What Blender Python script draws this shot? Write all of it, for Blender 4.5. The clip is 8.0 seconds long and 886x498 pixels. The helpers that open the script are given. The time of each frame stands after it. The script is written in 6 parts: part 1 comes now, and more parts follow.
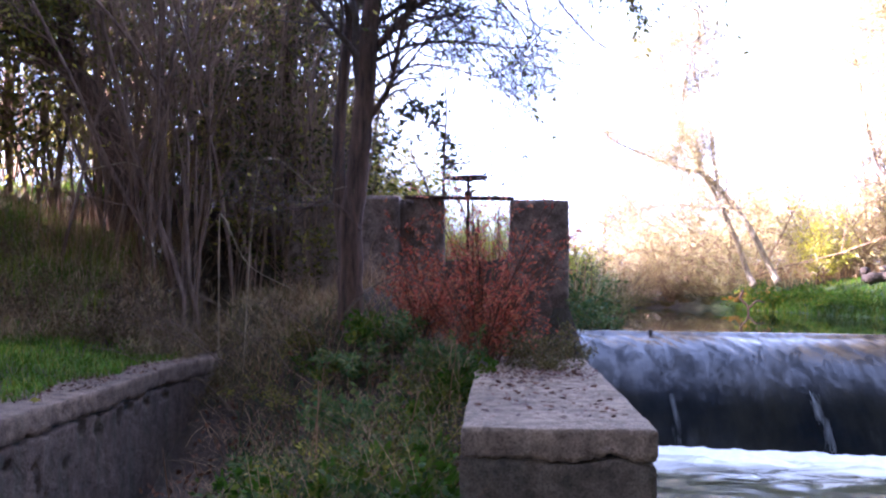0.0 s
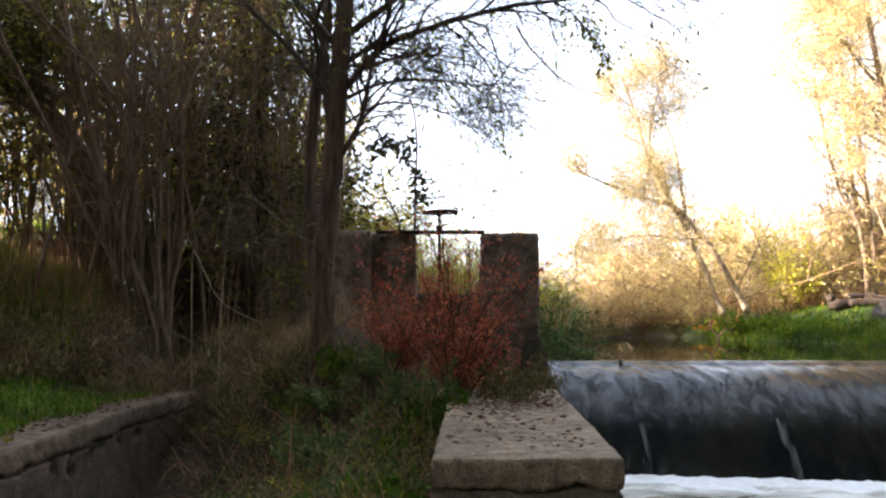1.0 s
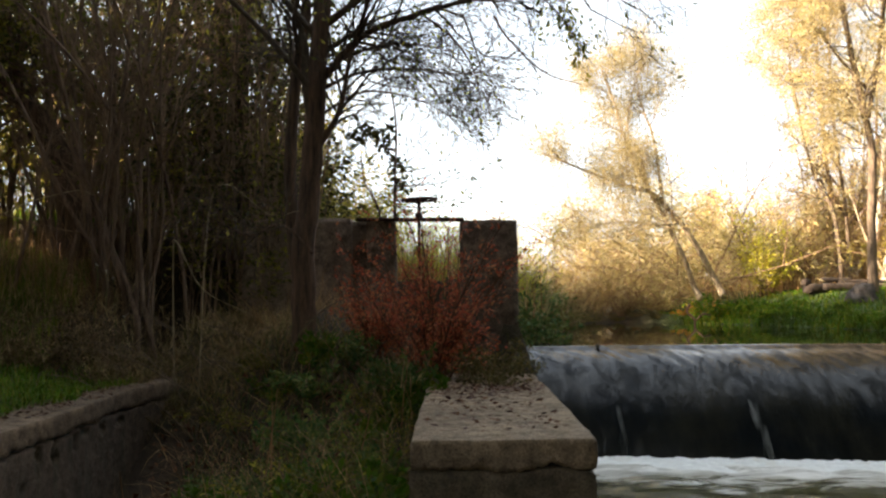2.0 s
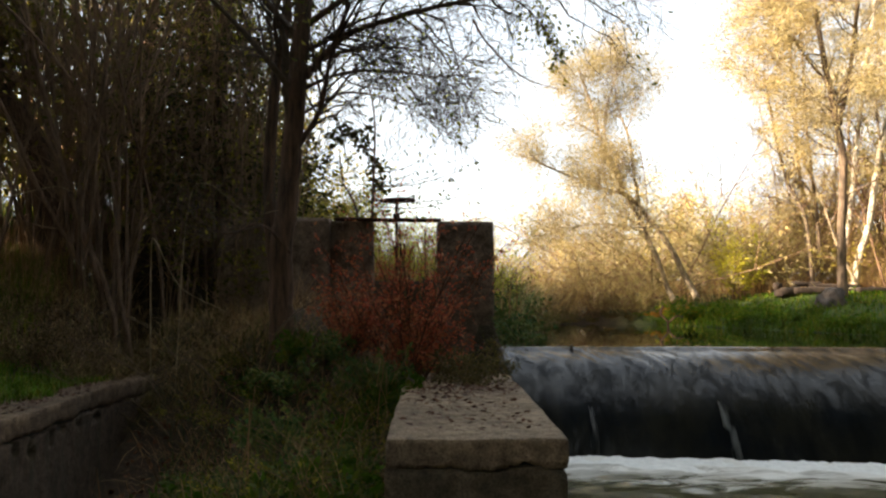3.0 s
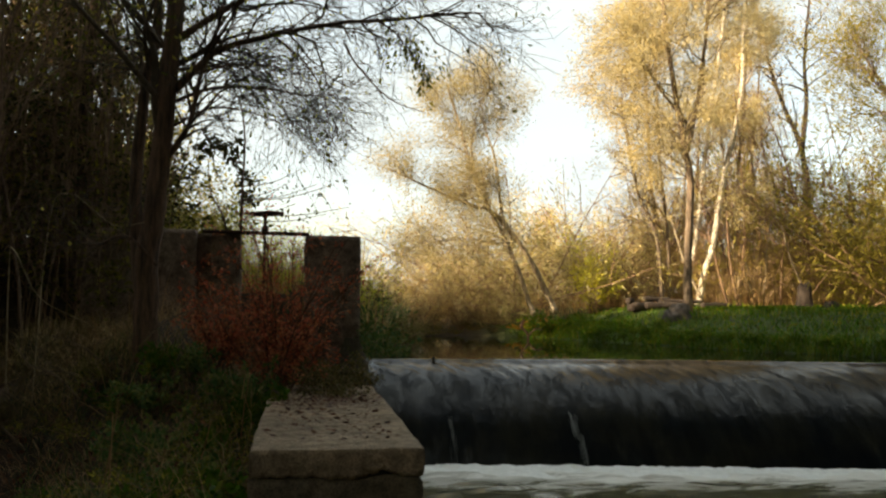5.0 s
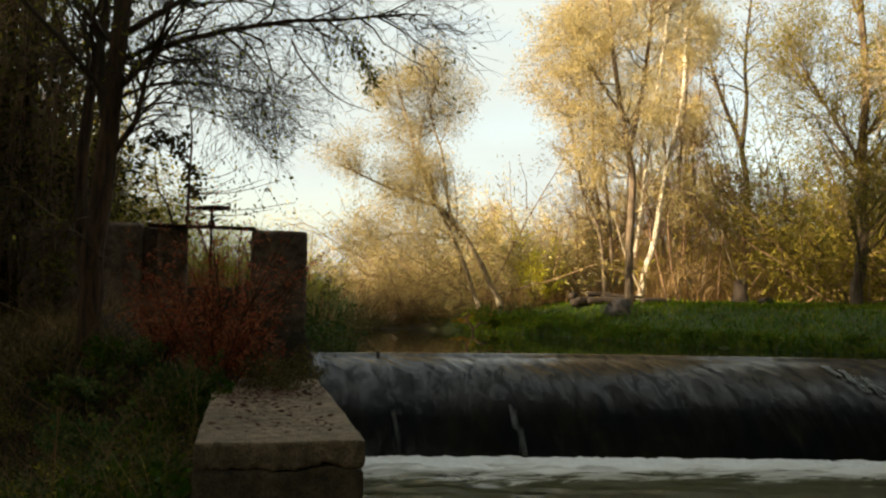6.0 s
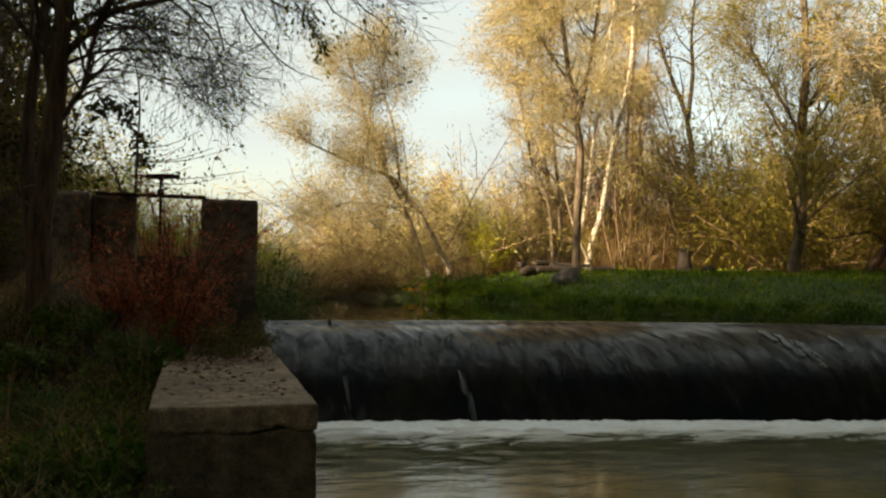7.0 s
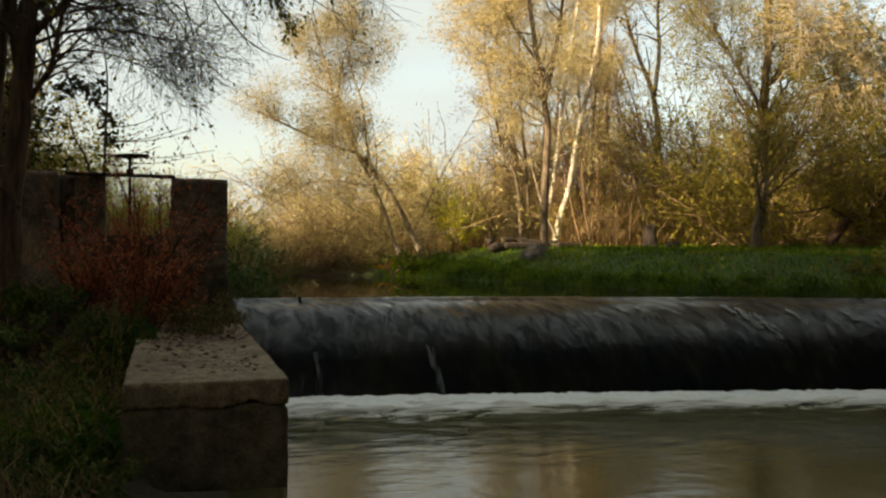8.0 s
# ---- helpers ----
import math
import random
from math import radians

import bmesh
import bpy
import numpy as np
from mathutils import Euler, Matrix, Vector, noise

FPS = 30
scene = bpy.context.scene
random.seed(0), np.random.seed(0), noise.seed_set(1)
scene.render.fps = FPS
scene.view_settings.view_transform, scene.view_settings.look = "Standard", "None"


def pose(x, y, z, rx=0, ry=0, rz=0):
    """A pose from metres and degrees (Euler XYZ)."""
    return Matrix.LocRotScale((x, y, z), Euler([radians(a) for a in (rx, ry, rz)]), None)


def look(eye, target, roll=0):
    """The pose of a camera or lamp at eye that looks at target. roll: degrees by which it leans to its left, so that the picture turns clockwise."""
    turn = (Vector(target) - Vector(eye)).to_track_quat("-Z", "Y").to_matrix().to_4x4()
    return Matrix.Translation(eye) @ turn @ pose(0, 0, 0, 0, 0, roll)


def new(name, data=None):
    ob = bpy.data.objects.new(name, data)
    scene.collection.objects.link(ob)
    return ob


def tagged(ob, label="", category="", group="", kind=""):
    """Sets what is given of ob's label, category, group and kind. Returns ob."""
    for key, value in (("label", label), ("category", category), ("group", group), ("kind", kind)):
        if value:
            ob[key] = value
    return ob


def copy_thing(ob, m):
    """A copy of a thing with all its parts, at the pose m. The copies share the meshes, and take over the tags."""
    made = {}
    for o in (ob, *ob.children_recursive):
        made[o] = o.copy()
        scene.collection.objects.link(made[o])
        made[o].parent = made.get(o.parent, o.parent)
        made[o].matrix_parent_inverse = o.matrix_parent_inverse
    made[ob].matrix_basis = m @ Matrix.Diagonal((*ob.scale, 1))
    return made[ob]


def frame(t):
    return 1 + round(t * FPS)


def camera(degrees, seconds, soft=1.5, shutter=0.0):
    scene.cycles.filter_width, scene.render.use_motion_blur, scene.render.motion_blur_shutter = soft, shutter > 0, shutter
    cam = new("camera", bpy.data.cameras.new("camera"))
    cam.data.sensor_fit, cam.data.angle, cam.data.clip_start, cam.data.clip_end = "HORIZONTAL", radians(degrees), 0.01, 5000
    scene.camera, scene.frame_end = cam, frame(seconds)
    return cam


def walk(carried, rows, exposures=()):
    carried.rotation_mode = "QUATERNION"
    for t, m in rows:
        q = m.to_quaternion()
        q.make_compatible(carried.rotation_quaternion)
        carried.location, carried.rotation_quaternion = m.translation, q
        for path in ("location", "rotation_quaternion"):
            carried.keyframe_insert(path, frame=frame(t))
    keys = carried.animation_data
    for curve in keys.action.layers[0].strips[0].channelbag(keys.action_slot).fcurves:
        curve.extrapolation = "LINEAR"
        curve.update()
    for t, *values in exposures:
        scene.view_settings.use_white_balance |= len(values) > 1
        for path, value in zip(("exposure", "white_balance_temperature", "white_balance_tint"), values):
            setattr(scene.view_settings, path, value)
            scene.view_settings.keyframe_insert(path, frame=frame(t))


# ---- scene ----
cam = camera(51.5, 8.0, soft=2.3)
# seconds, eye x y z, yaw, pitch, roll
ROWS = [
    (0.0, 0.000, 0.004, 1.575, 3.44, 1.56, -0.40),
    (0.5, 0.030, -0.052, 1.587, 2.89, 2.48, -0.13),
    (1.0, 0.042, -0.110, 1.585, 1.92, 3.58, 0.43),
    (2.5, 0.079, -0.271, 1.578, 0.40, 2.47, 0.50),
    (3.0, 0.072, -0.316, 1.595, -0.65, 2.67, 0.16),
    (3.5, 0.073, -0.372, 1.593, -3.07, 3.95, 0.29),
    (4.0, 0.077, -0.440, 1.608, -4.38, 3.28, 0.00),
    (4.5, 0.082, -0.514, 1.621, -6.72, 3.27, -0.18),
    (6.0, 0.105, -0.820, 1.676, -11.93, 2.82, -0.82),
    (6.5, 0.085, -0.882, 1.669, -13.73, 1.67, -0.73),
    (7.0, 0.076, -0.945, 1.657, -15.02, 0.99, -0.72),
    (7.5, 0.062, -1.030, 1.649, -15.77, 0.30, -0.46),
    (8.0, 0.056, -1.120, 1.663, -16.84, -0.44, -0.35),]
EXPOSURES = [
    (0.0, 3.82, 5200, 44), (0.5, 3.52, 5230, 44), (0.8, 3.36, 5450, 40), (1.0, 3.15, 6750, 22), (2.5, 2.45, 7550, 17), (3.5, 2.13, 7850, 16),
    (4.5, 1.91, 8150, 12), (6.0, 1.60, 8700, 9), (7.0, 1.54, 8750, 9), (8.0, 1.51, 8700, 9),
]
walk(cam, [(t, pose(x, y, z, 90 + pitch, roll, yaw)) for t, x, y, z, yaw, pitch, roll in ROWS], EXPOSURES)

# ---- sky and sun ----
SUN_DIR = Vector((-0.95, -0.30, 0.0)).normalized()
SUN_UP = radians(25)
world = bpy.data.worlds.new("sky")
scene.world = world
world.use_nodes = True
wn, wl = world.node_tree.nodes, world.node_tree.links
wn.clear()
sky = wn.new("ShaderNodeTexSky")
sky.sky_type = "NISHITA"
sky.sun_disc = False
sky.sun_elevation = SUN_UP
sky.sun_rotation = math.atan2(SUN_DIR.x, SUN_DIR.y)
sky.dust_density = 2.5
sky.air_density = 1.0
tex = wn.new("ShaderNodeTexCoord")
squash = wn.new("ShaderNodeMapping")
squash.inputs["Scale"].default_value = (1.2, 1.2, 3.5)
cloud = wn.new("ShaderNodeTexNoise")
cloud.inputs["Scale"].default_value = 2.2
cloud.inputs["Detail"].default_value = 6
ramp = wn.new("ShaderNodeValToRGB")
ramp.color_ramp.elements[0].position, ramp.color_ramp.elements[1].position = 0.24, 0.52
mixc = wn.new("ShaderNodeMixRGB")
bg = wn.new("ShaderNodeBackground")
bg.inputs["Strength"].default_value = 0.11
wout = wn.new("ShaderNodeOutputWorld")
wl.new(tex.outputs["Generated"], squash.inputs["Vector"])
wl.new(squash.outputs["Vector"], cloud.inputs["Vector"])
wl.new(cloud.outputs["Fac"], ramp.inputs["Fac"])
split = wn.new("ShaderNodeSeparateXYZ")
wl.new(tex.outputs["Generated"], split.inputs["Vector"])
zenith = wn.new("ShaderNodeMapRange")
zenith.inputs["From Min"].default_value, zenith.inputs["From Max"].default_value = 0.25, 1.0
zenith.inputs["To Min"].default_value, zenith.inputs["To Max"].default_value = 1.0, 1.35
wl.new(split.outputs["Z"], zenith.inputs["Value"])
overcast = wn.new("ShaderNodeVectorMath")
overcast.operation = "SCALE"
overcast.inputs[0].default_value = (2.26, 2.82, 3.32)
wl.new(zenith.outputs["Result"], overcast.inputs["Scale"])
wl.new(overcast.outputs["Vector"], mixc.inputs["Color2"])
wl.new(ramp.outputs["Color"], mixc.inputs["Fac"])
wl.new(sky.outputs["Color"], mixc.inputs["Color1"])
wl.new(mixc.outputs["Color"], bg.inputs["Color"])
wl.new(bg.outputs["Background"], wout.inputs["Surface"])

sun_data = bpy.data.lights.new("sun", "SUN")
sun_data.energy, sun_data.angle, sun_data.color = 5.2, radians(0.6), (1.0, 0.87, 0.68)
sun = new("sun", sun_data)
to_sun = SUN_DIR * math.cos(SUN_UP) + Vector((0, 0, math.sin(SUN_UP)))
sun.matrix_world = look(to_sun * 60, (0, 0, 0))


# ---- materials ----
def material(name):
    m = bpy.data.materials.new(name)
    m.use_nodes = True
    nodes, links = m.node_tree.nodes, m.node_tree.links
    return m, nodes, links, nodes["Principled BSDF"]


def noise_node(nodes, links, scale, detail=5, rough=0.6, stretch=None):
    n = nodes.new("ShaderNodeTexNoise")
    n.inputs["Scale"].default_value = scale
    n.inputs["Detail"].default_value = detail
    n.inputs["Roughness"].default_value = rough
    co = nodes.new("ShaderNodeTexCoord")
    src = co.outputs["Object"]
    if stretch:
        mp = nodes.new("ShaderNodeMapping")
        mp.inputs["Scale"].default_value = stretch
        links.new(src, mp.inputs["Vector"])
        src = mp.outputs["Vector"]
    links.new(src, n.inputs["Vector"])
    return n


def ramp_node(nodes, links, fac, stops):
    r = nodes.new("ShaderNodeValToRGB")
    e = r.color_ramp.elements
    while len(e) < len(stops):
        e.new(0.5)
    for el, (pos, col) in zip(e, stops):
        el.position = pos
        el.color = (*col, 1) if len(col) == 3 else col
    links.new(fac, r.inputs["Fac"])
    return r


def mix_node(nodes, links, fac, a, b, kind="MIX"):
    x = nodes.new("ShaderNodeMixRGB")
    x.blend_type = kind
    for sock, val in (("Fac", fac), ("Color1", a), ("Color2", b)):
        if isinstance(val, (int, float)):
            x.inputs[sock].default_value = val
        elif isinstance(val, tuple):
            x.inputs[sock].default_value = (*val, 1)
        else:
            links.new(val, x.inputs[sock])
    return x


def bump_node(nodes, links, bsdf, height, strength=0.5, distance=0.02, under=None):
    b = nodes.new("ShaderNodeBump")
    b.inputs["Strength"].default_value = strength
    b.inputs["Distance"].default_value = distance
    links.new(height, b.inputs["Height"])
    if under:
        links.new(under.outputs["Normal"], b.inputs["Normal"])
    links.new(b.outputs["Normal"], bsdf.inputs["Normal"])
    return b


def concrete(name, light, dark, moss=0.4):
    m, n, l, b = material(name)
    big = noise_node(n, l, 1.6, 6, 0.65)
    mid = noise_node(n, l, 9, 6, 0.7)
    fine = noise_node(n, l, 70, 4, 0.7)
    drip = noise_node(n, l, 3.0, 5, 0.6, (2.6, 2.6, 0.35))
    c1 = ramp_node(n, l, big.outputs["Fac"], [(0.35, dark), (0.65, light)])
    c2 = ramp_node(n, l, mid.outputs["Fac"], [(0.36, (0.30, 0.28, 0.25)), (0.60, (1, 1, 1))])
    c3 = mix_node(n, l, 0.85, c1.outputs["Color"], c2.outputs["Color"], "MULTIPLY")
    dr = ramp_node(n, l, drip.outputs["Fac"], [(0.50, (0, 0, 0)), (0.72, (1, 1, 1))])
    scale_d = n.new("ShaderNodeMath")
    scale_d.operation = "MULTIPLY"
    scale_d.inputs[1].default_value = moss
    l.new(dr.outputs["Color"], scale_d.inputs[0])
    c4 = mix_node(n, l, scale_d.outputs["Value"], c3.outputs["Color"], (0.055, 0.06, 0.035))
    sp = ramp_node(n, l, fine.outputs["Fac"], [(0.36, (0.35, 0.33, 0.30)), (0.54, (1, 1, 1))])
    c5 = mix_node(n, l, 0.8, c4.outputs["Color"], sp.outputs["Color"], "MULTIPLY")
    l.new(c5.outputs["Color"], b.inputs["Base Color"])
    b.inputs["Roughness"].default_value = 0.92
    u = bump_node(n, l, b, mid.outputs["Fac"], 0.9, 0.035)
    bump_node(n, l, b, fine.outputs["Fac"], 0.8, 0.010, u)
    return m


def bark(name, light, dark, scale=18, stretch=(1, 1, 0.2), depth=0.02):
    m, n, l, b = material(name)
    a = noise_node(n, l, scale, 6, 0.7, stretch)
    g = noise_node(n, l, 2.2, 4, 0.6)
    c1 = ramp_node(n, l, a.outputs["Fac"], [(0.36, dark), (0.62, light)])
    c2 = ramp_node(n, l, g.outputs["Fac"], [(0.35, (0.6, 0.6, 0.55)), (0.65, (1, 1, 1))])
    c3 = mix_node(n, l, 0.8, c1.outputs["Color"], c2.outputs["Color"], "MULTIPLY")
    l.new(c3.outputs["Color"], b.inputs["Base Color"])
    b.inputs["Roughness"].default_value = 0.9
    bump_node(n, l, b, a.outputs["Fac"], 0.8, depth)
    return m


def leaf(name, cols, thinness=0.35, rough=0.55, patches=False):
    m, n, l, b = material(name)
    geo = n.new("ShaderNodeNewGeometry")
    k = len(cols)
    r = ramp_node(n, l, geo.outputs["Random Per Island"], [((i + 0.5) / k, c) for i, c in enumerate(cols)])
    info = n.new("ShaderNodeObjectInfo")
    hue = n.new("ShaderNodeHueSaturation")
    mr = n.new("ShaderNodeMapRange")
    mr.inputs["To Min"].default_value, mr.inputs["To Max"].default_value = 0.62, 1.25
    l.new(info.outputs["Random"], mr.inputs["Value"])
    l.new(mr.outputs["Result"], hue.inputs["Value"])
    own = r.outputs["Color"]
    if patches:
        # lusher and drier patches across the meadow
        p = noise_node(n, l, 0.9, 5, 0.65)
        tint = ramp_node(n, l, p.outputs["Fac"], [(0.36, (0.50, 0.52, 0.55)), (0.5, (1.0, 1.0, 1.0)), (0.64, (2.0, 1.55, 1.4))])
        own = mix_node(n, l, 1.0, own, tint.outputs["Color"], "MULTIPLY").outputs["Color"]
    l.new(own, hue.inputs["Color"])
    l.new(hue.outputs["Color"], b.inputs["Base Color"])
    b.inputs["Roughness"].default_value = rough
    b.inputs["Specular IOR Level"].default_value = 0.12
    tr = n.new("ShaderNodeBsdfTranslucent")
    l.new(hue.outputs["Color"], tr.inputs["Color"])
    mx = n.new("ShaderNodeMixShader")
    mx.inputs["Fac"].default_value = thinness
    l.new(b.outputs["BSDF"], mx.inputs[1])
    l.new(tr.outputs["BSDF"], mx.inputs[2])
    l.new(mx.outputs["Shader"], n["Material Output"].inputs["Surface"])
    return m


M_BLOCK = concrete("weathered_concrete", (0.45, 0.335, 0.225), (0.29, 0.21, 0.14), 0.2)
M_BLOCKLOW = concrete("darker_block_concrete", (0.23, 0.175, 0.115), (0.13, 0.10, 0.065), 0.5)
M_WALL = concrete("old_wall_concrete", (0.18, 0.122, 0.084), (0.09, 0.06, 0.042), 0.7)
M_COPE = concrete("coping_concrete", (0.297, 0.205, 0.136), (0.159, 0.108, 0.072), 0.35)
M_GATE = concrete("gate_concrete", (0.33, 0.24, 0.18), (0.20, 0.142, 0.105), 0.3)
M_WEIR = concrete("wet_weir_concrete", (0.07, 0.07, 0.06), (0.03, 0.03, 0.028), 0.6)
M_BARK = bark("brown_bark", (0.24, 0.175, 0.125), (0.07, 0.050, 0.038), 20, (1, 1, 0.18), 0.025)
M_BARKDARK = bark("dark_bark", (0.18, 0.102, 0.064), (0.032, 0.018, 0.012), 22, (1, 1, 0.13), 0.035)
M_TWIG = bark("grey_twig_bark", (0.106, 0.075, 0.052), (0.048, 0.035, 0.024), 30, (1, 1, 0.4), 0.004)
M_CANE = bark("cane_bark", (0.339, 0.215, 0.132), (0.138, 0.083, 0.05), 26, (1, 1, 0.25), 0.005)
M_STEMRED = bark("reddish_sucker_bark", (0.265, 0.175, 0.12), (0.09, 0.055, 0.038), 20, (1, 1, 0.22), 0.012)
M_REDSTEM = bark("reddish_stem_bark", (0.26, 0.155, 0.10), (0.10, 0.058, 0.038), 20, (1, 1, 0.25), 0.008)
M_STEM = bark("pale_stem_bark", (0.233, 0.165, 0.104), (0.095, 0.066, 0.042), 22, (1, 1, 0.25), 0.006)
M_GOLDBARK = bark("willow_bark", (0.44, 0.36, 0.26), (0.17, 0.13, 0.09), 14, (1, 1, 0.25), 0.02)
M_PALETWIG = bark("pale_twig_bark", (0.52, 0.42, 0.27), (0.28, 0.21, 0.13), 30, (1, 1, 0.4), 0.003)
M_BIRCH = bark("white_birch_bark", (0.72, 0.68, 0.60), (0.35, 0.31, 0.26), 7, (1, 1, 2.4), 0.008)
M_OLIVE = leaf("olive_leaf", [(0.075, 0.088, 0.018), (0.12, 0.125, 0.025), (0.21, 0.19, 0.034), (0.38, 0.33, 0.055)], 0.4)
M_IVY = leaf("dark_ivy_leaf", [(0.045, 0.052, 0.015), (0.06, 0.066, 0.018), (0.11, 0.095, 0.024)], 0.25)
M_GOLD = leaf("golden_leaf", [(0.52, 0.42, 0.20), (0.56, 0.47, 0.25), (0.45, 0.36, 0.16), (0.60, 0.53, 0.31)], 0.4)
M_STRAW = leaf("straw_leaf", [(0.56, 0.46, 0.20), (0.62, 0.53, 0.27), (0.44, 0.36, 0.15), (0.40, 0.36, 0.12)], 0.4)
M_TAN = leaf("tan_dry_leaf", [(0.44, 0.31, 0.115), (0.38, 0.27, 0.10), (0.50, 0.37, 0.14), (0.30, 0.20, 0.075)], 0.38)
M_YELLOW = leaf("yellow_green_leaf", [(0.56, 0.50, 0.05), (0.45, 0.44, 0.05), (0.34, 0.36, 0.05), (0.60, 0.52, 0.08)], 0.45)
M_ORANGE = leaf("orange_leaf", [(0.42, 0.20, 0.04), (0.36, 0.16, 0.035), (0.50, 0.30, 0.06)], 0.4)
M_OLIVEGOLD = leaf("olive_gold_leaf", [(0.22, 0.19, 0.04), (0.31, 0.25, 0.052), (0.15, 0.15, 0.032), (0.40, 0.32, 0.07)], 0.42)
M_RED = leaf("red_leaf", [(0.55, 0.13, 0.075), (0.64, 0.18, 0.095), (0.42, 0.09, 0.055), (0.68, 0.28, 0.13)], 0.35)
M_GREEN = leaf("green_leaf", [(0.045, 0.10, 0.03), (0.065, 0.125, 0.035), (0.10, 0.15, 0.04), (0.17, 0.18, 0.05)], 0.3)
M_GRASS = leaf("green_grass", [(0.045, 0.12, 0.006), (0.07, 0.165, 0.010), (0.10, 0.19, 0.014), (0.19, 0.20, 0.026)], 0.35, patches=True)
M_DRY = leaf("dry_grass", [(0.424, 0.26, 0.128), (0.583, 0.39, 0.2), (0.276, 0.145, 0.072), (0.148, 0.085, 0.04)], 0.3)
M_REED = leaf("reed_leaf", [(0.14, 0.17, 0.05), (0.22, 0.22, 0.08), (0.34, 0.29, 0.14), (0.09, 0.12, 0.035)], 0.35)
M_DULL = leaf("dull_weed_leaf", [(0.09, 0.066, 0.029), (0.127, 0.085, 0.038), (0.064, 0.062, 0.022), (0.159, 0.12, 0.048)], 0.3)
M_SEDGE = leaf("fading_sedge", [(0.276, 0.21, 0.1), (0.403, 0.29, 0.152), (0.17, 0.15, 0.06), (0.488, 0.36, 0.2)], 0.3)
M_WEED = leaf("olive_weed_leaf", [(0.10, 0.10, 0.03), (0.16, 0.13, 0.045), (0.065, 0.072, 0.02), (0.24, 0.18, 0.06)], 0.35)
M_LITTER = leaf("fallen_leaf", [(0.13, 0.055, 0.03), (0.085, 0.038, 0.024), (0.20, 0.095, 0.045), (0.06, 0.028, 0.02)], 0.1)
M_PETAL = leaf("white_petal", [(0.75, 0.75, 0.70), (0.65, 0.66, 0.60)], 0.3)
M_FLESH = leaf("yellowed_leaf", [(0.40, 0.36, 0.06), (0.30, 0.30, 0.05)], 0.35)


def soil():
    m, n, l, b = material("soil_and_grass")
    a = noise_node(n, l, 0.7, 6, 0.65)
    c = noise_node(n, l, 12, 6, 0.7)
    f = noise_node(n, l, 55, 4, 0.7)
    c1 = ramp_node(n, l, a.outputs["Fac"], [(0.36, (0.074, 0.044, 0.026)), (0.52, (0.052, 0.038, 0.019)), (0.66, (0.036, 0.046, 0.012))])
    c2 = ramp_node(n, l, c.outputs["Fac"], [(0.35, (0.35, 0.32, 0.28)), (0.65, (1, 1, 1))])
    # turf on the far bank
    co = n.new("ShaderNodeTexCoord")
    place = n.new("ShaderNodeSeparateXYZ")
    l.new(co.outputs["Object"], place.inputs["Vector"])
    east = n.new("ShaderNodeMapRange")
    east.inputs["From Min"].default_value, east.inputs["From Max"].default_value = 3.2, 4.2
    l.new(place.outputs["X"], east.inputs["Value"])
    turf = ramp_node(n, l, a.outputs["Fac"], [(0.36, (0.035, 0.07, 0.012)), (0.62, (0.06, 0.11, 0.016))])
    c1 = mix_node(n, l, east.outputs["Result"], c1.outputs["Color"], turf.outputs["Color"])
    c3 = mix_node(n, l, 0.9, c1.outputs["Color"], c2.outputs["Color"], "MULTIPLY")
    l.new(c3.outputs["Color"], b.inputs["Base Color"])
    b.inputs["Roughness"].default_value = 0.95
    u = bump_node(n, l, b, c.outputs["Fac"], 0.9, 0.04)
    bump_node(n, l, b, f.outputs["Fac"], 0.8, 0.012, u)
    return m


def still_water():
    m, n, l, b = material("pond_water")
    w = noise_node(n, l, 2.0, 3, 0.5, (1, 2.2, 1))
    b.inputs["Base Color"].default_value = (0.020, 0.021, 0.011, 1)
    b.inputs["Roughness"].default_value = 0.015
    b.inputs["IOR"].default_value = 1.33
    bump_node(n, l, b, w.outputs["Fac"], 0.025, 0.02)
    return m


FOOT_N = Vector((0.176, 0.984, 0.0))


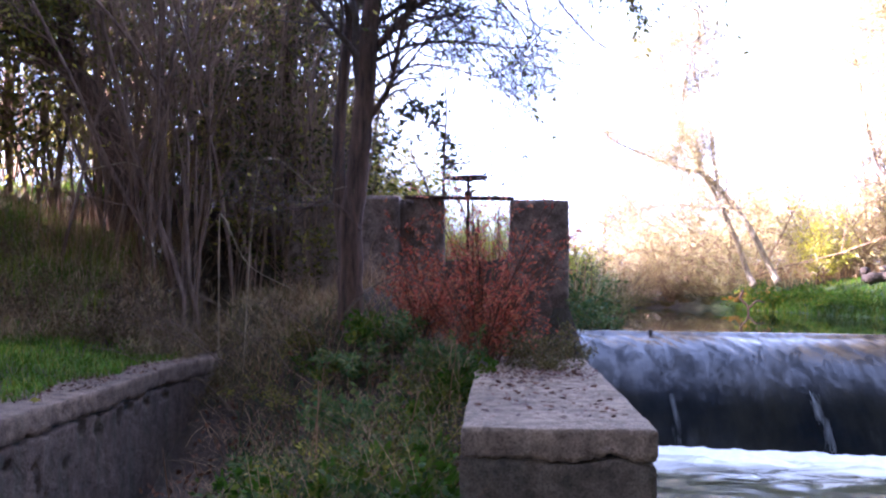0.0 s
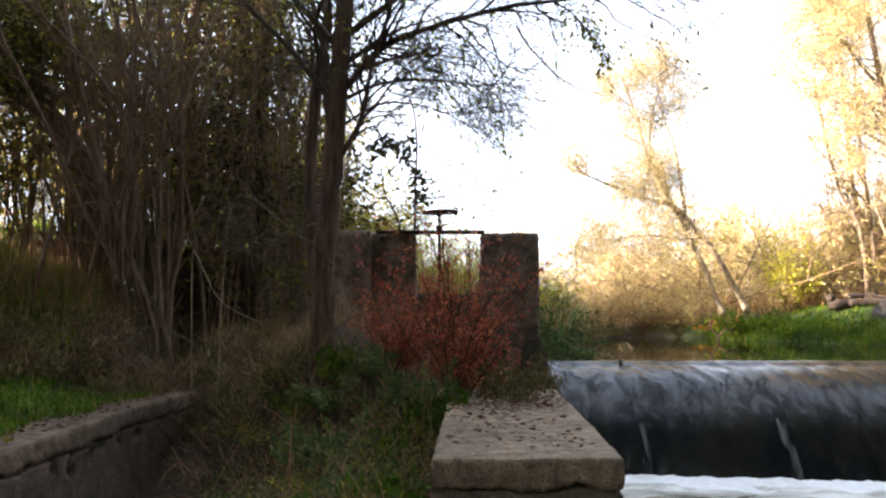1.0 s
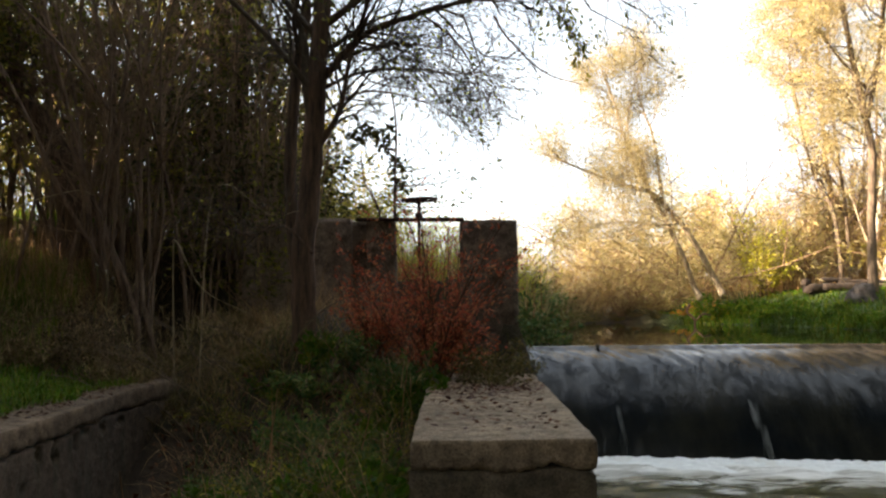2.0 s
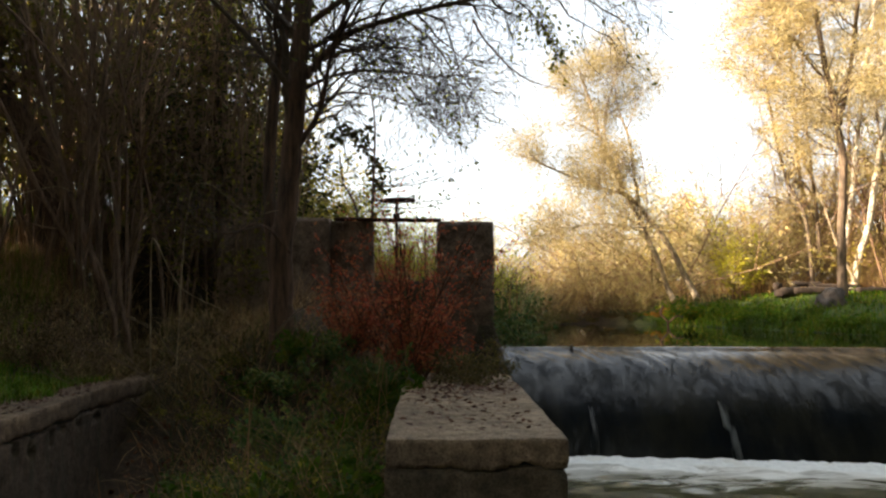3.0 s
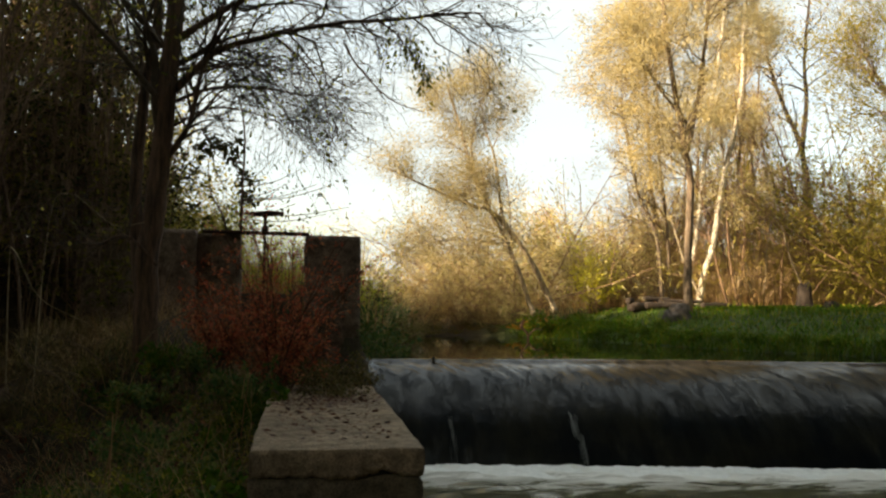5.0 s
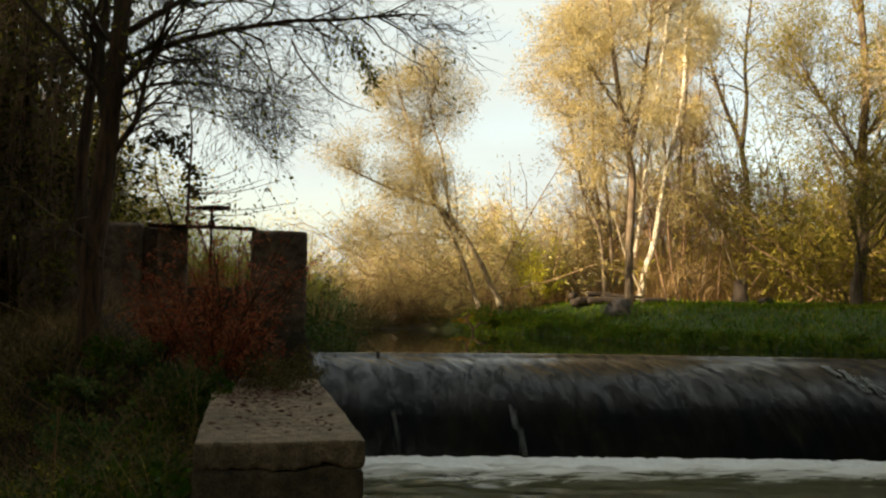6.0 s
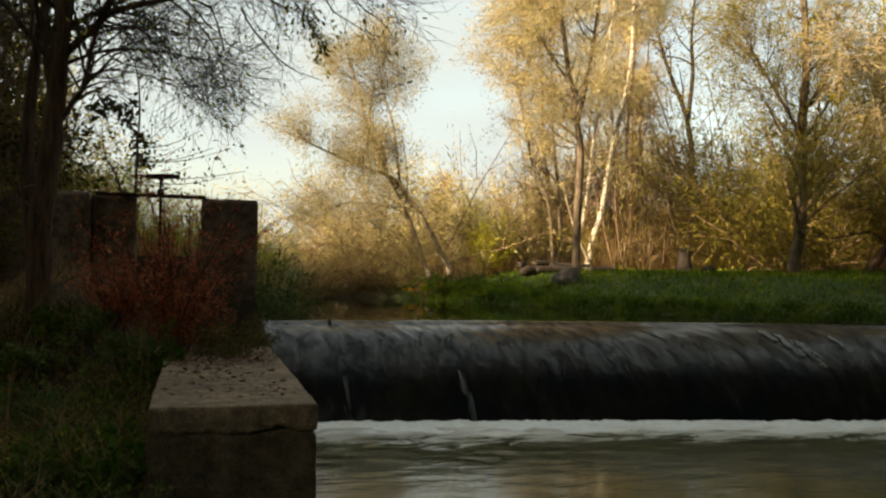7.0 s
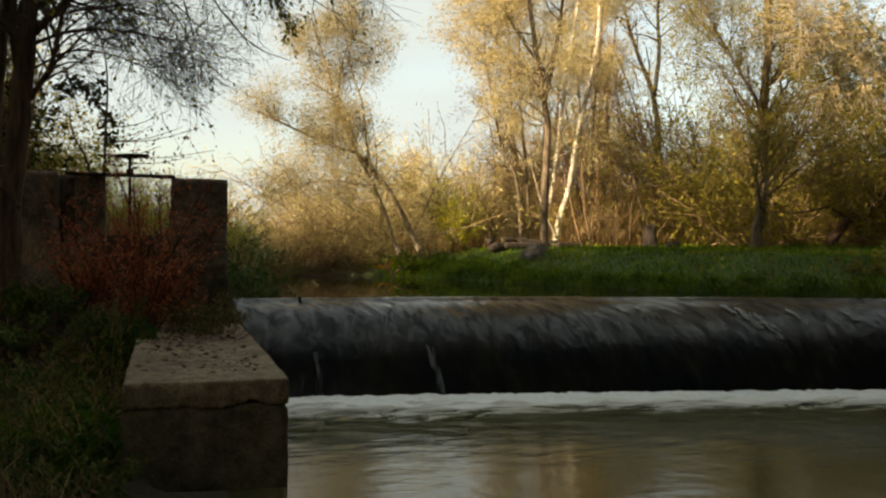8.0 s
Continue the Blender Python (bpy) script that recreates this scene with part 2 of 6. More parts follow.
def pool_water():
    """Murky water with foam that drifts away from the foot of the weir."""
    m, n, l, b = material("pool_water")
    co = n.new("ShaderNodeTexCoord")
    dot = n.new("ShaderNodeVectorMath")
    dot.operation = "DOT_PRODUCT"
    dot.inputs[1].default_value = FOOT_N
    l.new(co.outputs["Object"], dot.inputs[0])
    away = n.new("ShaderNodeMapRange")
    base = FOOT_N.dot(Vector((1.32, 8.0, 0)))
    away.inputs["From Min"].default_value, away.inputs["From Max"].default_value = base - 1.55, base - 0.05
    l.new(dot.outputs["Value"], away.inputs["Value"])
    swirl = noise_node(n, l, 1.5, 7, 0.72, (0.8, 2.6, 1))
    swirl.inputs["Distortion"].default_value = 1.2
    add = n.new("ShaderNodeMath")
    add.operation = "MULTIPLY_ADD"
    add.inputs[1].default_value = 0.62
    l.new(away.outputs["Result"], add.inputs[0])
    l.new(swirl.outputs["Fac"], add.inputs[2])
    foam = ramp_node(n, l, add.outputs["Value"], [(0.72, (0, 0, 0)), (0.86, (0.35, 0.35, 0.35)), (1.05, (0.95, 0.95, 0.95))])
    col = mix_node(n, l, foam.outputs["Color"], (0.095, 0.088, 0.038), (0.80, 0.80, 0.76))
    l.new(col.outputs["Color"], b.inputs["Base Color"])
    ro = ramp_node(n, l, foam.outputs["Color"], [(0.0, (0.045, 0.045, 0.045)), (0.6, (0.6, 0.6, 0.6))])
    l.new(ro.outputs["Color"], b.inputs["Roughness"])
    b.inputs["IOR"].default_value = 1.45
    w1 = noise_node(n, l, 2.2, 5, 0.55, (1, 1.8, 1))
    w2 = noise_node(n, l, 11, 3, 0.5, (0.7, 2.4, 1))
    u = bump_node(n, l, b, w1.outputs["Fac"], 0.17, 0.06)
    bump_node(n, l, b, w2.outputs["Fac"], 0.10, 0.012, u)
    return m


def film_water():
    """Thin dark sheet of water sliding over the weir, broken into slicks and torn ripples."""
    m, n, l, b = material("sliding_water")
    s1 = noise_node(n, l, 3.5, 5, 0.6, (2.2, 0.55, 0.55))
    s2 = noise_node(n, l, 16, 4, 0.6, (1.8, 0.5, 0.5))
    moss = noise_node(n, l, 1.3, 5, 0.65, (1.4, 1.0, 1.0))
    slick = noise_node(n, l, 4.6, 6, 0.7, (1.7, 0.6, 0.6))
    slick.inputs["Distortion"].default_value = 0.7
    # base tones lean blue, putting some of the reflected sky into the colour
    c = ramp_node(n, l, s1.outputs["Fac"], [(0.34, (0.009, 0.011, 0.012)), (0.60, (0.015, 0.017, 0.018)), (0.85, (0.036, 0.040, 0.041))])
    g = ramp_node(n, l, moss.outputs["Fac"], [(0.40, (0.55, 0.62, 0.70)), (0.62, (1.35, 1.15, 0.85))])
    c = mix_node(n, l, 1.0, c.outputs["Color"], g.outputs["Color"], "MULTIPLY")
    l.new(c.outputs["Color"], b.inputs["Base Color"])
    spec = ramp_node(n, l, slick.outputs["Fac"], [(0.40, (0.06, 0.06, 0.06)), (0.62, (0.36, 0.36, 0.36))])
    l.new(spec.outputs["Color"], b.inputs["Specular IOR Level"])
    ro = ramp_node(n, l, slick.outputs["Fac"], [(0.40, (0.24, 0.24, 0.24)), (0.62, (0.09, 0.09, 0.09))])
    l.new(ro.outputs["Color"], b.inputs["Roughness"])
    b.inputs["IOR"].default_value = 1.33
    rip = noise_node(n, l, 7.0, 5, 0.65, (1.6, 1.0, 1.0))
    u = bump_node(n, l, b, s1.outputs["Fac"], 0.14, 0.03)
    u = bump_node(n, l, b, rip.outputs["Fac"], 0.20, 0.03, u)
    bump_node(n, l, b, s2.outputs["Fac"], 0.2, 0.010, u)
    return m


def plain(name, col, rough, metal=0.0, var=0.35, scale=14):
    m, n, l, b = material(name)
    a = noise_node(n, l, scale, 5, 0.65)
    dark = tuple(v * (1 - var) for v in col)
    r = ramp_node(n, l, a.outputs["Fac"], [(0.35, dark), (0.65, col)])
    l.new(r.outputs["Color"], b.inputs["Base Color"])
    b.inputs["Roughness"].default_value = rough
    b.inputs["Metallic"].default_value = metal
    bump_node(n, l, b, a.outputs["Fac"], 0.4, 0.004)
    return m


M_SOIL = soil()
M_POND = still_water()
M_POOL = pool_water()
M_FILM = film_water()
M_FOAM = plain("white_foam", (0.90, 0.92, 0.90), 0.8, 0, 0.18, 16)
M_STRAND = plain("white_water", (0.27, 0.29, 0.28), 0.4, 0, 0.3, 30)
M_IRON = plain("rusty_iron", (0.085, 0.042, 0.03), 0.75, 0.4, 0.5, 30)
M_BOARD = bark("grey_board", (0.13, 0.10, 0.075), (0.06, 0.045, 0.035), 10, (1, 1, 0.2), 0.006)
M_ROCK = concrete("grey_rock", (0.15, 0.135, 0.13), (0.09, 0.08, 0.078), 0.3)
M_LOG = bark("cut_log", (0.065, 0.045, 0.034), (0.018, 0.013, 0.011), 12, (1, 1, 0.5), 0.02)


# ---- mesh helpers ----
class Geo:
    """Collects vertices and faces of one mesh."""

    def __init__(self):
        self.v, self.f, self.count = [], [], 0

    def add(self, v, f):
        self.v.append(np.asarray(v, float).reshape(-1, 3))
        self.f.append(np.asarray(f, int) + self.count)
        self.count += len(self.v[-1])
        return self

    def mesh(self, name, smooth=True):
        me = bpy.data.meshes.new(name)
        v = np.concatenate(self.v)
        sizes = np.concatenate([np.full(len(f), f.shape[1]) for f in self.f])
        flat = np.concatenate([f.ravel() for f in self.f])
        me.vertices.add(len(v))
        me.vertices.foreach_set("co", v.ravel())
        me.loops.add(len(flat))
        me.loops.foreach_set("vertex_index", flat.astype(np.int32))
        me.polygons.add(len(sizes))
        me.polygons.foreach_set("loop_start", (np.cumsum(sizes) - sizes).astype(np.int32))
        me.polygons.foreach_set("use_smooth", np.full(len(sizes), smooth))
        me.update(calc_edges=True)
        return me

    def tube(self, pts, radii, sides=5, cap=True):
        p = np.asarray(pts, float)
        r = np.broadcast_to(np.asarray(radii, float), (len(p),))
        t = np.gradient(p, axis=0)
        t /= np.linalg.norm(t, axis=1)[:, None] + 1e-9
        ref = np.array((0.31, 0.95, 0.05)) if abs(t[0][2]) > 0.6 else np.array((0.1, 0.15, 0.98))
        u = np.cross(t, ref)
        u /= np.linalg.norm(u, axis=1)[:, None] + 1e-9
        w = np.cross(t, u)
        a = np.linspace(0, 2 * np.pi, sides, endpoint=False)
        ring = p[:, None] + r[:, None, None] * (np.cos(a)[None, :, None] * u[:, None] + np.sin(a)[None, :, None] * w[:, None])
        k = len(p)
        i, j = np.meshgrid(np.arange(k - 1), np.arange(sides), indexing="ij")
        i, j = i.ravel(), j.ravel()
        jn = (j + 1) % sides
        quads = np.stack([i * sides + j, i * sides + jn, (i + 1) * sides + jn, (i + 1) * sides + j], 1)
        v = ring.reshape(-1, 3)
        if cap:
            v = np.concatenate([v, p[-1:], p[:1]])
            top = (k - 1) * sides
            jj = np.arange(sides)
            tris = np.stack([top + jj, top + (jj + 1) % sides, np.full(sides, k * sides)], 1)
            low = np.stack([(jj + 1) % sides, jj, np.full(sides, k * sides + 1)], 1)
            base = self.count
            self.add(v, quads)
            self.f.append(np.concatenate([tris, low]) + base)
        else:
            self.add(v, quads)
        return self

    def leaves(self, rng, pos, size, slim=0.42, droop=0.0, spread=1.0, along=None):
        """One folded four-cornered leaf at each position."""
        pos = np.asarray(pos, float).reshape(-1, 3)
        n = len(pos)
        if not n:
            return self
        d = rng.normal(size=(n, 3)) * spread
        if along is not None:
            d += along
        d[:, 2] -= droop
        d /= np.linalg.norm(d, axis=1)[:, None] + 1e-9
        side = np.cross(d, rng.normal(size=(n, 3)))
        side /= np.linalg.norm(side, axis=1)[:, None] + 1e-9
        up = np.cross(side, d)
        s = size * rng.uniform(0.6, 1.25, n)[:, None]
        mid = pos + d * s * 0.45
        v = np.stack([pos, mid + side * s * slim * 0.5 + up * s * 0.08, pos + d * s, mid - side * s * slim * 0.5 + up * s * 0.08], 1)
        return self.add(v, np.arange(n * 4).reshape(n, 4))

    def blades(self, rng, pos, height, width, lean=0.35, wind=(0, 0)):
        """Bent grass blades: a quad and a tip triangle each."""
        pos = np.asarray(pos, float).reshape(-1, 3)
        n = len(pos)
        if not n:
            return self
        a = rng.uniform(0, 2 * np.pi, n)
        h = height * rng.uniform(0.5, 1.25, n)
        out = np.stack([np.cos(a) + wind[0], np.sin(a) + wind[1], np.zeros(n)], 1) * (lean * rng.uniform(0.1, 1.0, n) * h)[:, None]
        b = a + rng.normal(0, 0.6, n) + np.pi / 2
        w = np.stack([np.cos(b), np.sin(b), np.zeros(n)], 1) * (width * rng.uniform(0.6, 1.2, n))[:, None] * 0.5
        z = np.stack([np.zeros(n), np.zeros(n), h], 1)
        m = pos + out * 0.35 + z * 0.6
        v = np.stack([pos - w, pos + w, m + w * 0.75, m - w * 0.75, pos + out + z * (1 - 0.3 * lean)], 1)
        base = self.count
        i = np.arange(n)[:, None] * 5
        self.add(v, i + np.array((0, 1, 2, 3)))
        self.f.append(i + np.array((3, 2, 4)) + base)
        return self

    def arcs(self, rng, pos, length, width, steep=1.3, sag=1.0):
        """Arching stalks and blades: three bent pieces each, drooping at the end."""
        pos = np.asarray(pos, float).reshape(-1, 3)
        n = len(pos)
        if not n:
            return self
        a = rng.uniform(0, 2 * np.pi, n)
        ln = (length * rng.uniform(0.45, 1.3, n))[:, None]
        flat = np.stack([np.cos(a), np.sin(a), np.zeros(n)], 1)
        el = np.clip(rng.normal(steep, 0.35, n), 0.15, 1.55)[:, None]
        bend = (sag * rng.uniform(0.1, 1.3, n))[:, None]
        b = a + np.pi / 2 + rng.normal(0, 0.5, n)
        w = np.stack([np.cos(b), np.sin(b), np.zeros(n)], 1) * (width * rng.uniform(0.6, 1.3, n))[:, None] * 0.5
        p, ring = pos.copy(), []
        for k in range(3):
            ring += [p - w * (1 - 0.22 * k), p + w * (1 - 0.22 * k)]
            p = p + (flat * np.cos(el - bend * k * 0.5) + np.array((0, 0, 1.0)) * np.sin(el - bend * k * 0.5)) * ln / 3
        v = np.stack(ring + [p], 1)
        base = self.count
        i = np.arange(n)[:, None] * 7
        self.add(v, np.concatenate([i + np.array((0, 1, 3, 2)), i + np.array((2, 3, 5, 4))]))
        self.f.append(i + np.array((4, 5, 6)) + base)
        return self

    def box(self, x0, x1, y0, y1, z0, z1):
        v = [(x, y, z) for x in (x0, x1) for y in (y0, y1) for z in (z0, z1)]
        return self.add(v, [(0, 1, 3, 2), (4, 6, 7, 5), (0, 4, 5, 1), (2, 3, 7, 6), (0, 2, 6, 4), (1, 5, 7, 3)])


def rough_box(x0, x1, y0, y1, z0, z1, step=0.05, round_r=0.02, amp=0.008, seed=0.0, chip=0.0):
    """A block with worn, uneven faces and broken edges, as a bmesh."""
    bm = bmesh.new()
    lo, hi = Vector((x0, y0, z0)), Vector((x1, y1, z1))
    counts = [max(2, int((hi[k] - lo[k]) / step)) for k in range(3)]
    for ax in range(3):
        u, w = (ax + 1) % 3, (ax + 2) % 3
        for end in (0, 1):
            grid = []
            for i in range(counts[u] + 1):
                row = []
                for j in range(counts[w] + 1):
                    p = Vector((0, 0, 0))
                    p[ax] = hi[ax] if end else lo[ax]
                    p[u] = lo[u] + (hi[u] - lo[u]) * i / counts[u]
                    p[w] = lo[w] + (hi[w] - lo[w]) * j / counts[w]
                    row.append(bm.verts.new(p))
                grid.append(row)
            for i in range(counts[u]):
                for j in range(counts[w]):
                    q = (grid[i][j], grid[i + 1][j], grid[i + 1][j + 1], grid[i][j + 1])
                    bm.faces.new(q if end else q[::-1])
    bmesh.ops.remove_doubles(bm, verts=bm.verts, dist=1e-4)
    off = Vector((seed, seed * 1.7, -seed))
    for v in bm.verts:
        edge = noise.noise(v.co * 7 + off) * 0.5 + 0.5
        r = round_r * (0.7 + 1.2 * edge) + chip * max(0.0, noise.noise(v.co * 3.1 + off * 2)) ** 2
        r = min(r, *[(hi[k] - lo[k]) * 0.45 for k in range(3)])
        inner = Vector([min(max(v.co[k], lo[k] + r), hi[k] - r) for k in range(3)])
        d = v.co - inner
        if d.length > 1e-6:
            n = d.normalized()
            bulge = noise.noise(v.co * 2.2 + off) + 0.6 * noise.noise(v.co * 9 + off) + 0.35 * noise.noise(v.co * 24 + off)
            v.co = inner + n * (r + amp * bulge)
    return bm


def part(name, data, mat, parent=None, label="", smooth=True):
    """Links a bmesh or a Geo as one mesh object under a thing or a part."""
    if isinstance(data, Geo):
        me = data.mesh(name, smooth)
    elif isinstance(data, bpy.types.Mesh):
        me = data
    else:
        me = bpy.data.meshes.new(name)
        bmesh.ops.recalc_face_normals(data, faces=data.faces)
        data.to_mesh(me)
        data.free()
        for p in me.polygons:
            p.use_smooth = smooth
    if not me.materials:
        me.materials.append(mat)
    ob = new(name, me)
    ob.parent = parent
    return tagged(ob, label)


def thing(name, label, category, at=(0, 0, 0), group="", kind=""):
    ob = new(name)
    ob.empty_display_size = 0.1
    ob.location = at
    return tagged(ob, label, category, group, kind)


def structure(name, data, mat, label="", category="", smooth=True):
    return tagged(part(name, data, mat, None, label, smooth), "", category, "", "structure")


def smooth01(a, b, x):
    t = np.clip((x - a) / (b - a), 0, 1)
    return t * t * (3 - 2 * t)


# ---- plan ----
Z_POND, Z_POOL, Z_TOP, Z_WALL = 1.0, 0.1, 0.79, 0.82
SHORE_L = np.array([(0.78, 9.6), (0.86, 10.4), (1.05, 12.5), (1.5, 14.6), (2.3, 16.2), (3.3, 16.7)])
SHORE_R = np.array([(3.3, 16.7), (4.1, 16.2), (4.5, 15.3), (5.0, 14.2), (5.5, 12.9), (5.9, 11.8), (6.4, 10.8), (7.1, 9.7), (8.0, 8.9), (9.4, 7.95), (13.5, 6.3)])


def crest_y(x):
    u = np.clip(np.asarray(x, float) - 0.8, 0, 8)
    more = np.maximum(np.asarray(x, float) - 8.8, 0)
    return 9.42 - 0.0109 * u - 0.0259 * u * u - 0.42 * more


def foot_y(x):
    u = np.asarray(x, float) - 0.8
    v = np.minimum(u, 8)
    return 8.05 - 0.155 * v - 0.0043 * v * v - 0.3 * np.maximum(u - 8, 0)


def shore_distance(x, y):
    best = np.full(x.shape, 1e9)
    line = np.concatenate([SHORE_L, SHORE_R[1:]])
    for a, b in zip(line[:-1], line[1:]):
        d = b - a
        t = np.clip(((x - a[0]) * d[0] + (y - a[1]) * d[1]) / (d @ d), 0, 1)
        best = np.minimum(best, np.hypot(x - a[0] - t * d[0], y - a[1] - t * d[1]))
    left = np.interp(y, SHORE_L[:, 1], SHORE_L[:, 0])
    right = np.interp(y, SHORE_R[::-1, 1], SHORE_R[::-1, 0])
    inside = (x > left) & (x < right) & (y < 16.7)
    return np.where(inside, -best, best)


def lump(x, y, s=1.0):
    return (np.sin(x * 1.7 * s + 0.6 * np.sin(y * 1.1 * s)) * np.sin(y * 1.3 * s + 1.1) + 0.5 * np.sin(x * 4.1 * s + y * 2.3 * s) * np.sin(y * 3.7 * s - x)) * 0.5


def ground_z(x, y):
    """Height of the ground at arrays x, y."""
    x, y = np.broadcast_arrays(np.asarray(x, float), np.asarray(y, float))
    d = shore_distance(x, y)
    pond_bed = Z_POND - 0.45
    right = x > np.interp(y, [9, 16, 17, 30], [3.0, 3.0, 3.3, 3.3])
    rise = np.where(right, 0.14 * smooth01(0, 0.25, d) + 0.40 * smooth01(0.2, 2.7, d), (0.25 * smooth01(0, 0.5, d) + 0.35 * smooth01(0.4, 2.5, d)) * (1 - 0.65 * smooth01(14.5, 16.2, y)))
    up = Z_POND + rise + 0.012 * np.maximum(d - 3, 0) * smooth01(3, 6, d) + 0.03 * lump(x, y) * smooth01(0.2, 1.5, d)
    up = np.where(d < 0, Z_POND - 0.45 * smooth01(0, 0.8, -d), up)
    # downstream pool and the shelf on which one stands
    pool = -0.55 + 0.85 * smooth01(0.95, 0.3, x) * smooth01(5.4, 4.2, y) + 1.5 * smooth01(14, 17, x) + 1.6 * smooth01(-6, -12, y)
    cy = crest_y(x) - 0.35
    z = np.where(y > cy, up, pool)
    # silted channel between the wall and the block
    floor = -0.12 + 0.32 * smooth01(-2.1, -0.9, x) + 0.12 * smooth01(4.0, 5.6, y) * smooth01(-1.9, -0.8, x) + 0.50 * smooth01(6.0, 8.0, y) * (0.25 + 0.75 * smooth01(-2.4, -1.5, x)) + 0.75 * smooth01(7.0, 8.6, y) * smooth01(-0.5, -1.3, x) + 0.55 * smooth01(8.1, 9.5, y) * smooth01(-1.5, -2.3, x) + 0.04 * lump(x, y, 2)
    z = np.where((x < 0.55) & (y < 10.05), np.where(x < -0.02, floor, np.minimum(floor, z)), z)
    # left bank
    back = -2.85 - x
    # a lawn along the wall, and a hillside that climbs behind it
    hill = smooth01(7.9, 10.0, y + 0.35 * back) * smooth01(0.0, 0.6, back)
    bank = 0.80 + 0.15 * smooth01(0.1, 1.0, back) + 1.02 * hill + 0.5 * smooth01(1.3, 3.4, back) + 0.05 * lump(x, y) * smooth01(0.1, 0.6, back)
    z = np.where((x < -2.7) & (y < 10.05), bank, z)
    behind = 1.35 + 1.15 * smooth01(-1.0, -4.2, x) + 0.06 * lump(x, y)
    k = smooth01(10.0, 10.3, y) * smooth01(0.7, 0.2, x) * smooth01(19, 15, y)
    return z * (1 - k) + np.maximum(behind, 0) * k


def scatter(rng, n, x0, x1, y0, y1, keep=None):
    x, y = rng.uniform(x0, x1, n), rng.uniform(y0, y1, n)
    if keep is not None:
        k = keep(x, y)
        x, y = x[k], y[k]
    return np.stack([x, y, ground_z(x, y)], 1)


def axis_steps(a, b, step, far):
    mid = np.arange(a, b + 1e-6, step)
    grow_out = np.cumsum(step * 1.35 ** np.arange(1, 26))
    grow_out = grow_out[grow_out < far]
    return np.concatenate([a - grow_out[::-1], mid, b + grow_out])


def build_ground():
    xs, ys = axis_steps(-8, 18, 0.15, 900), axis_steps(-3, 21, 0.15, 900)
    gx, gy = np.meshgrid(xs, ys, indexing="ij")
    z = ground_z(gx, gy)
    g = Geo()
    i, j = np.meshgrid(np.arange(len(xs) - 1), np.arange(len(ys) - 1), indexing="ij")
    i, j = i.ravel(), j.ravel()
    m = len(ys)
    g.add(np.stack([gx, gy, z], 2).reshape(-1, 3), np.stack([i * m + j, (i + 1) * m + j, (i + 1) * m + j + 1, i * m + j + 1], 1))
    structure("ground", g, M_SOIL, "dark soil and short grass of the river banks", "ground")


def build_water():
    xs = np.linspace(0.6, 14.0, 120)
    # upper pond: from the crest back beyond the shore
    g = Geo()
    front = np.stack([xs, crest_y(xs) + 0.10, np.full_like(xs, Z_POND)], 1)
    back = np.stack([xs, np.full_like(xs, 17.5), np.full_like(xs, Z_POND)], 1)
    k = len(xs)
    i = np.arange(k - 1)
    g.add(np.concatenate([front, back]), np.stack([i, i + 1, k + i + 1, k + i], 1))
    structure("pond_water", g, M_POND, "still dark pond water above the weir", "water")
    # lower pool with a gently rolling surface near the foot
    px, py = np.linspace(0.45, 15.5, 190), np.concatenate([np.linspace(-12, 3, 20), np.linspace(3.1, 8.9, 100)])
    gx, gy = np.meshgrid(px, py, indexing="ij")
    off = foot_y(gx) - gy
    amp = 0.026 * np.exp(-np.maximum(off, 0) / 0.4) + 0.0012 * np.exp(-np.maximum(off, 0) / 2) + 0.016 * np.exp(-(np.maximum(off - 0.3, 0) / 1.0) ** 2) * smooth01(4.5, 1.2, gx)
    z = Z_POOL + amp * (np.sin(gx * 7 + 3 * np.sin(gy * 5)) * np.sin(gy * 9 + np.sin(gx * 3)) + 0.4 * np.sin(gx * 17 + gy * 9))
    i, j = np.meshgrid(np.arange(len(px) - 1), np.arange(len(py) - 1), indexing="ij")
    i, j = i.ravel(), j.ravel()
    m = len(py)
    g = Geo().add(np.stack([gx, gy, z], 2).reshape(-1, 3), np.stack([i * m + j, (i + 1) * m + j, (i + 1) * m + j + 1, i * m + j + 1], 1))
    structure("pool_water", g, M_POOL, "murky pool below the weir with drifting foam", "water")


def weir_profile(x, s, lift):
    """Point on the weir's back at fraction s from crest (0) to foot (1)."""
    run = crest_y(x) - foot_y(x)
    y = crest_y(x) - run * s
    lip = 0.035
    drop = Z_POND - Z_POOL + 0.02 - lip
    r = (run * run + drop * drop) / (2 * drop)
    # the water bends down over a short lip at the crest
    z = Z_POND - 0.004 - (r - np.sqrt(np.maximum(r * r - (run * s) ** 2, 0.01))) - lip * smooth01(0.0, 0.13, np.asarray(s, float))
    return y - lift * 0.5 * np.clip(s, 0, 1), z + lift


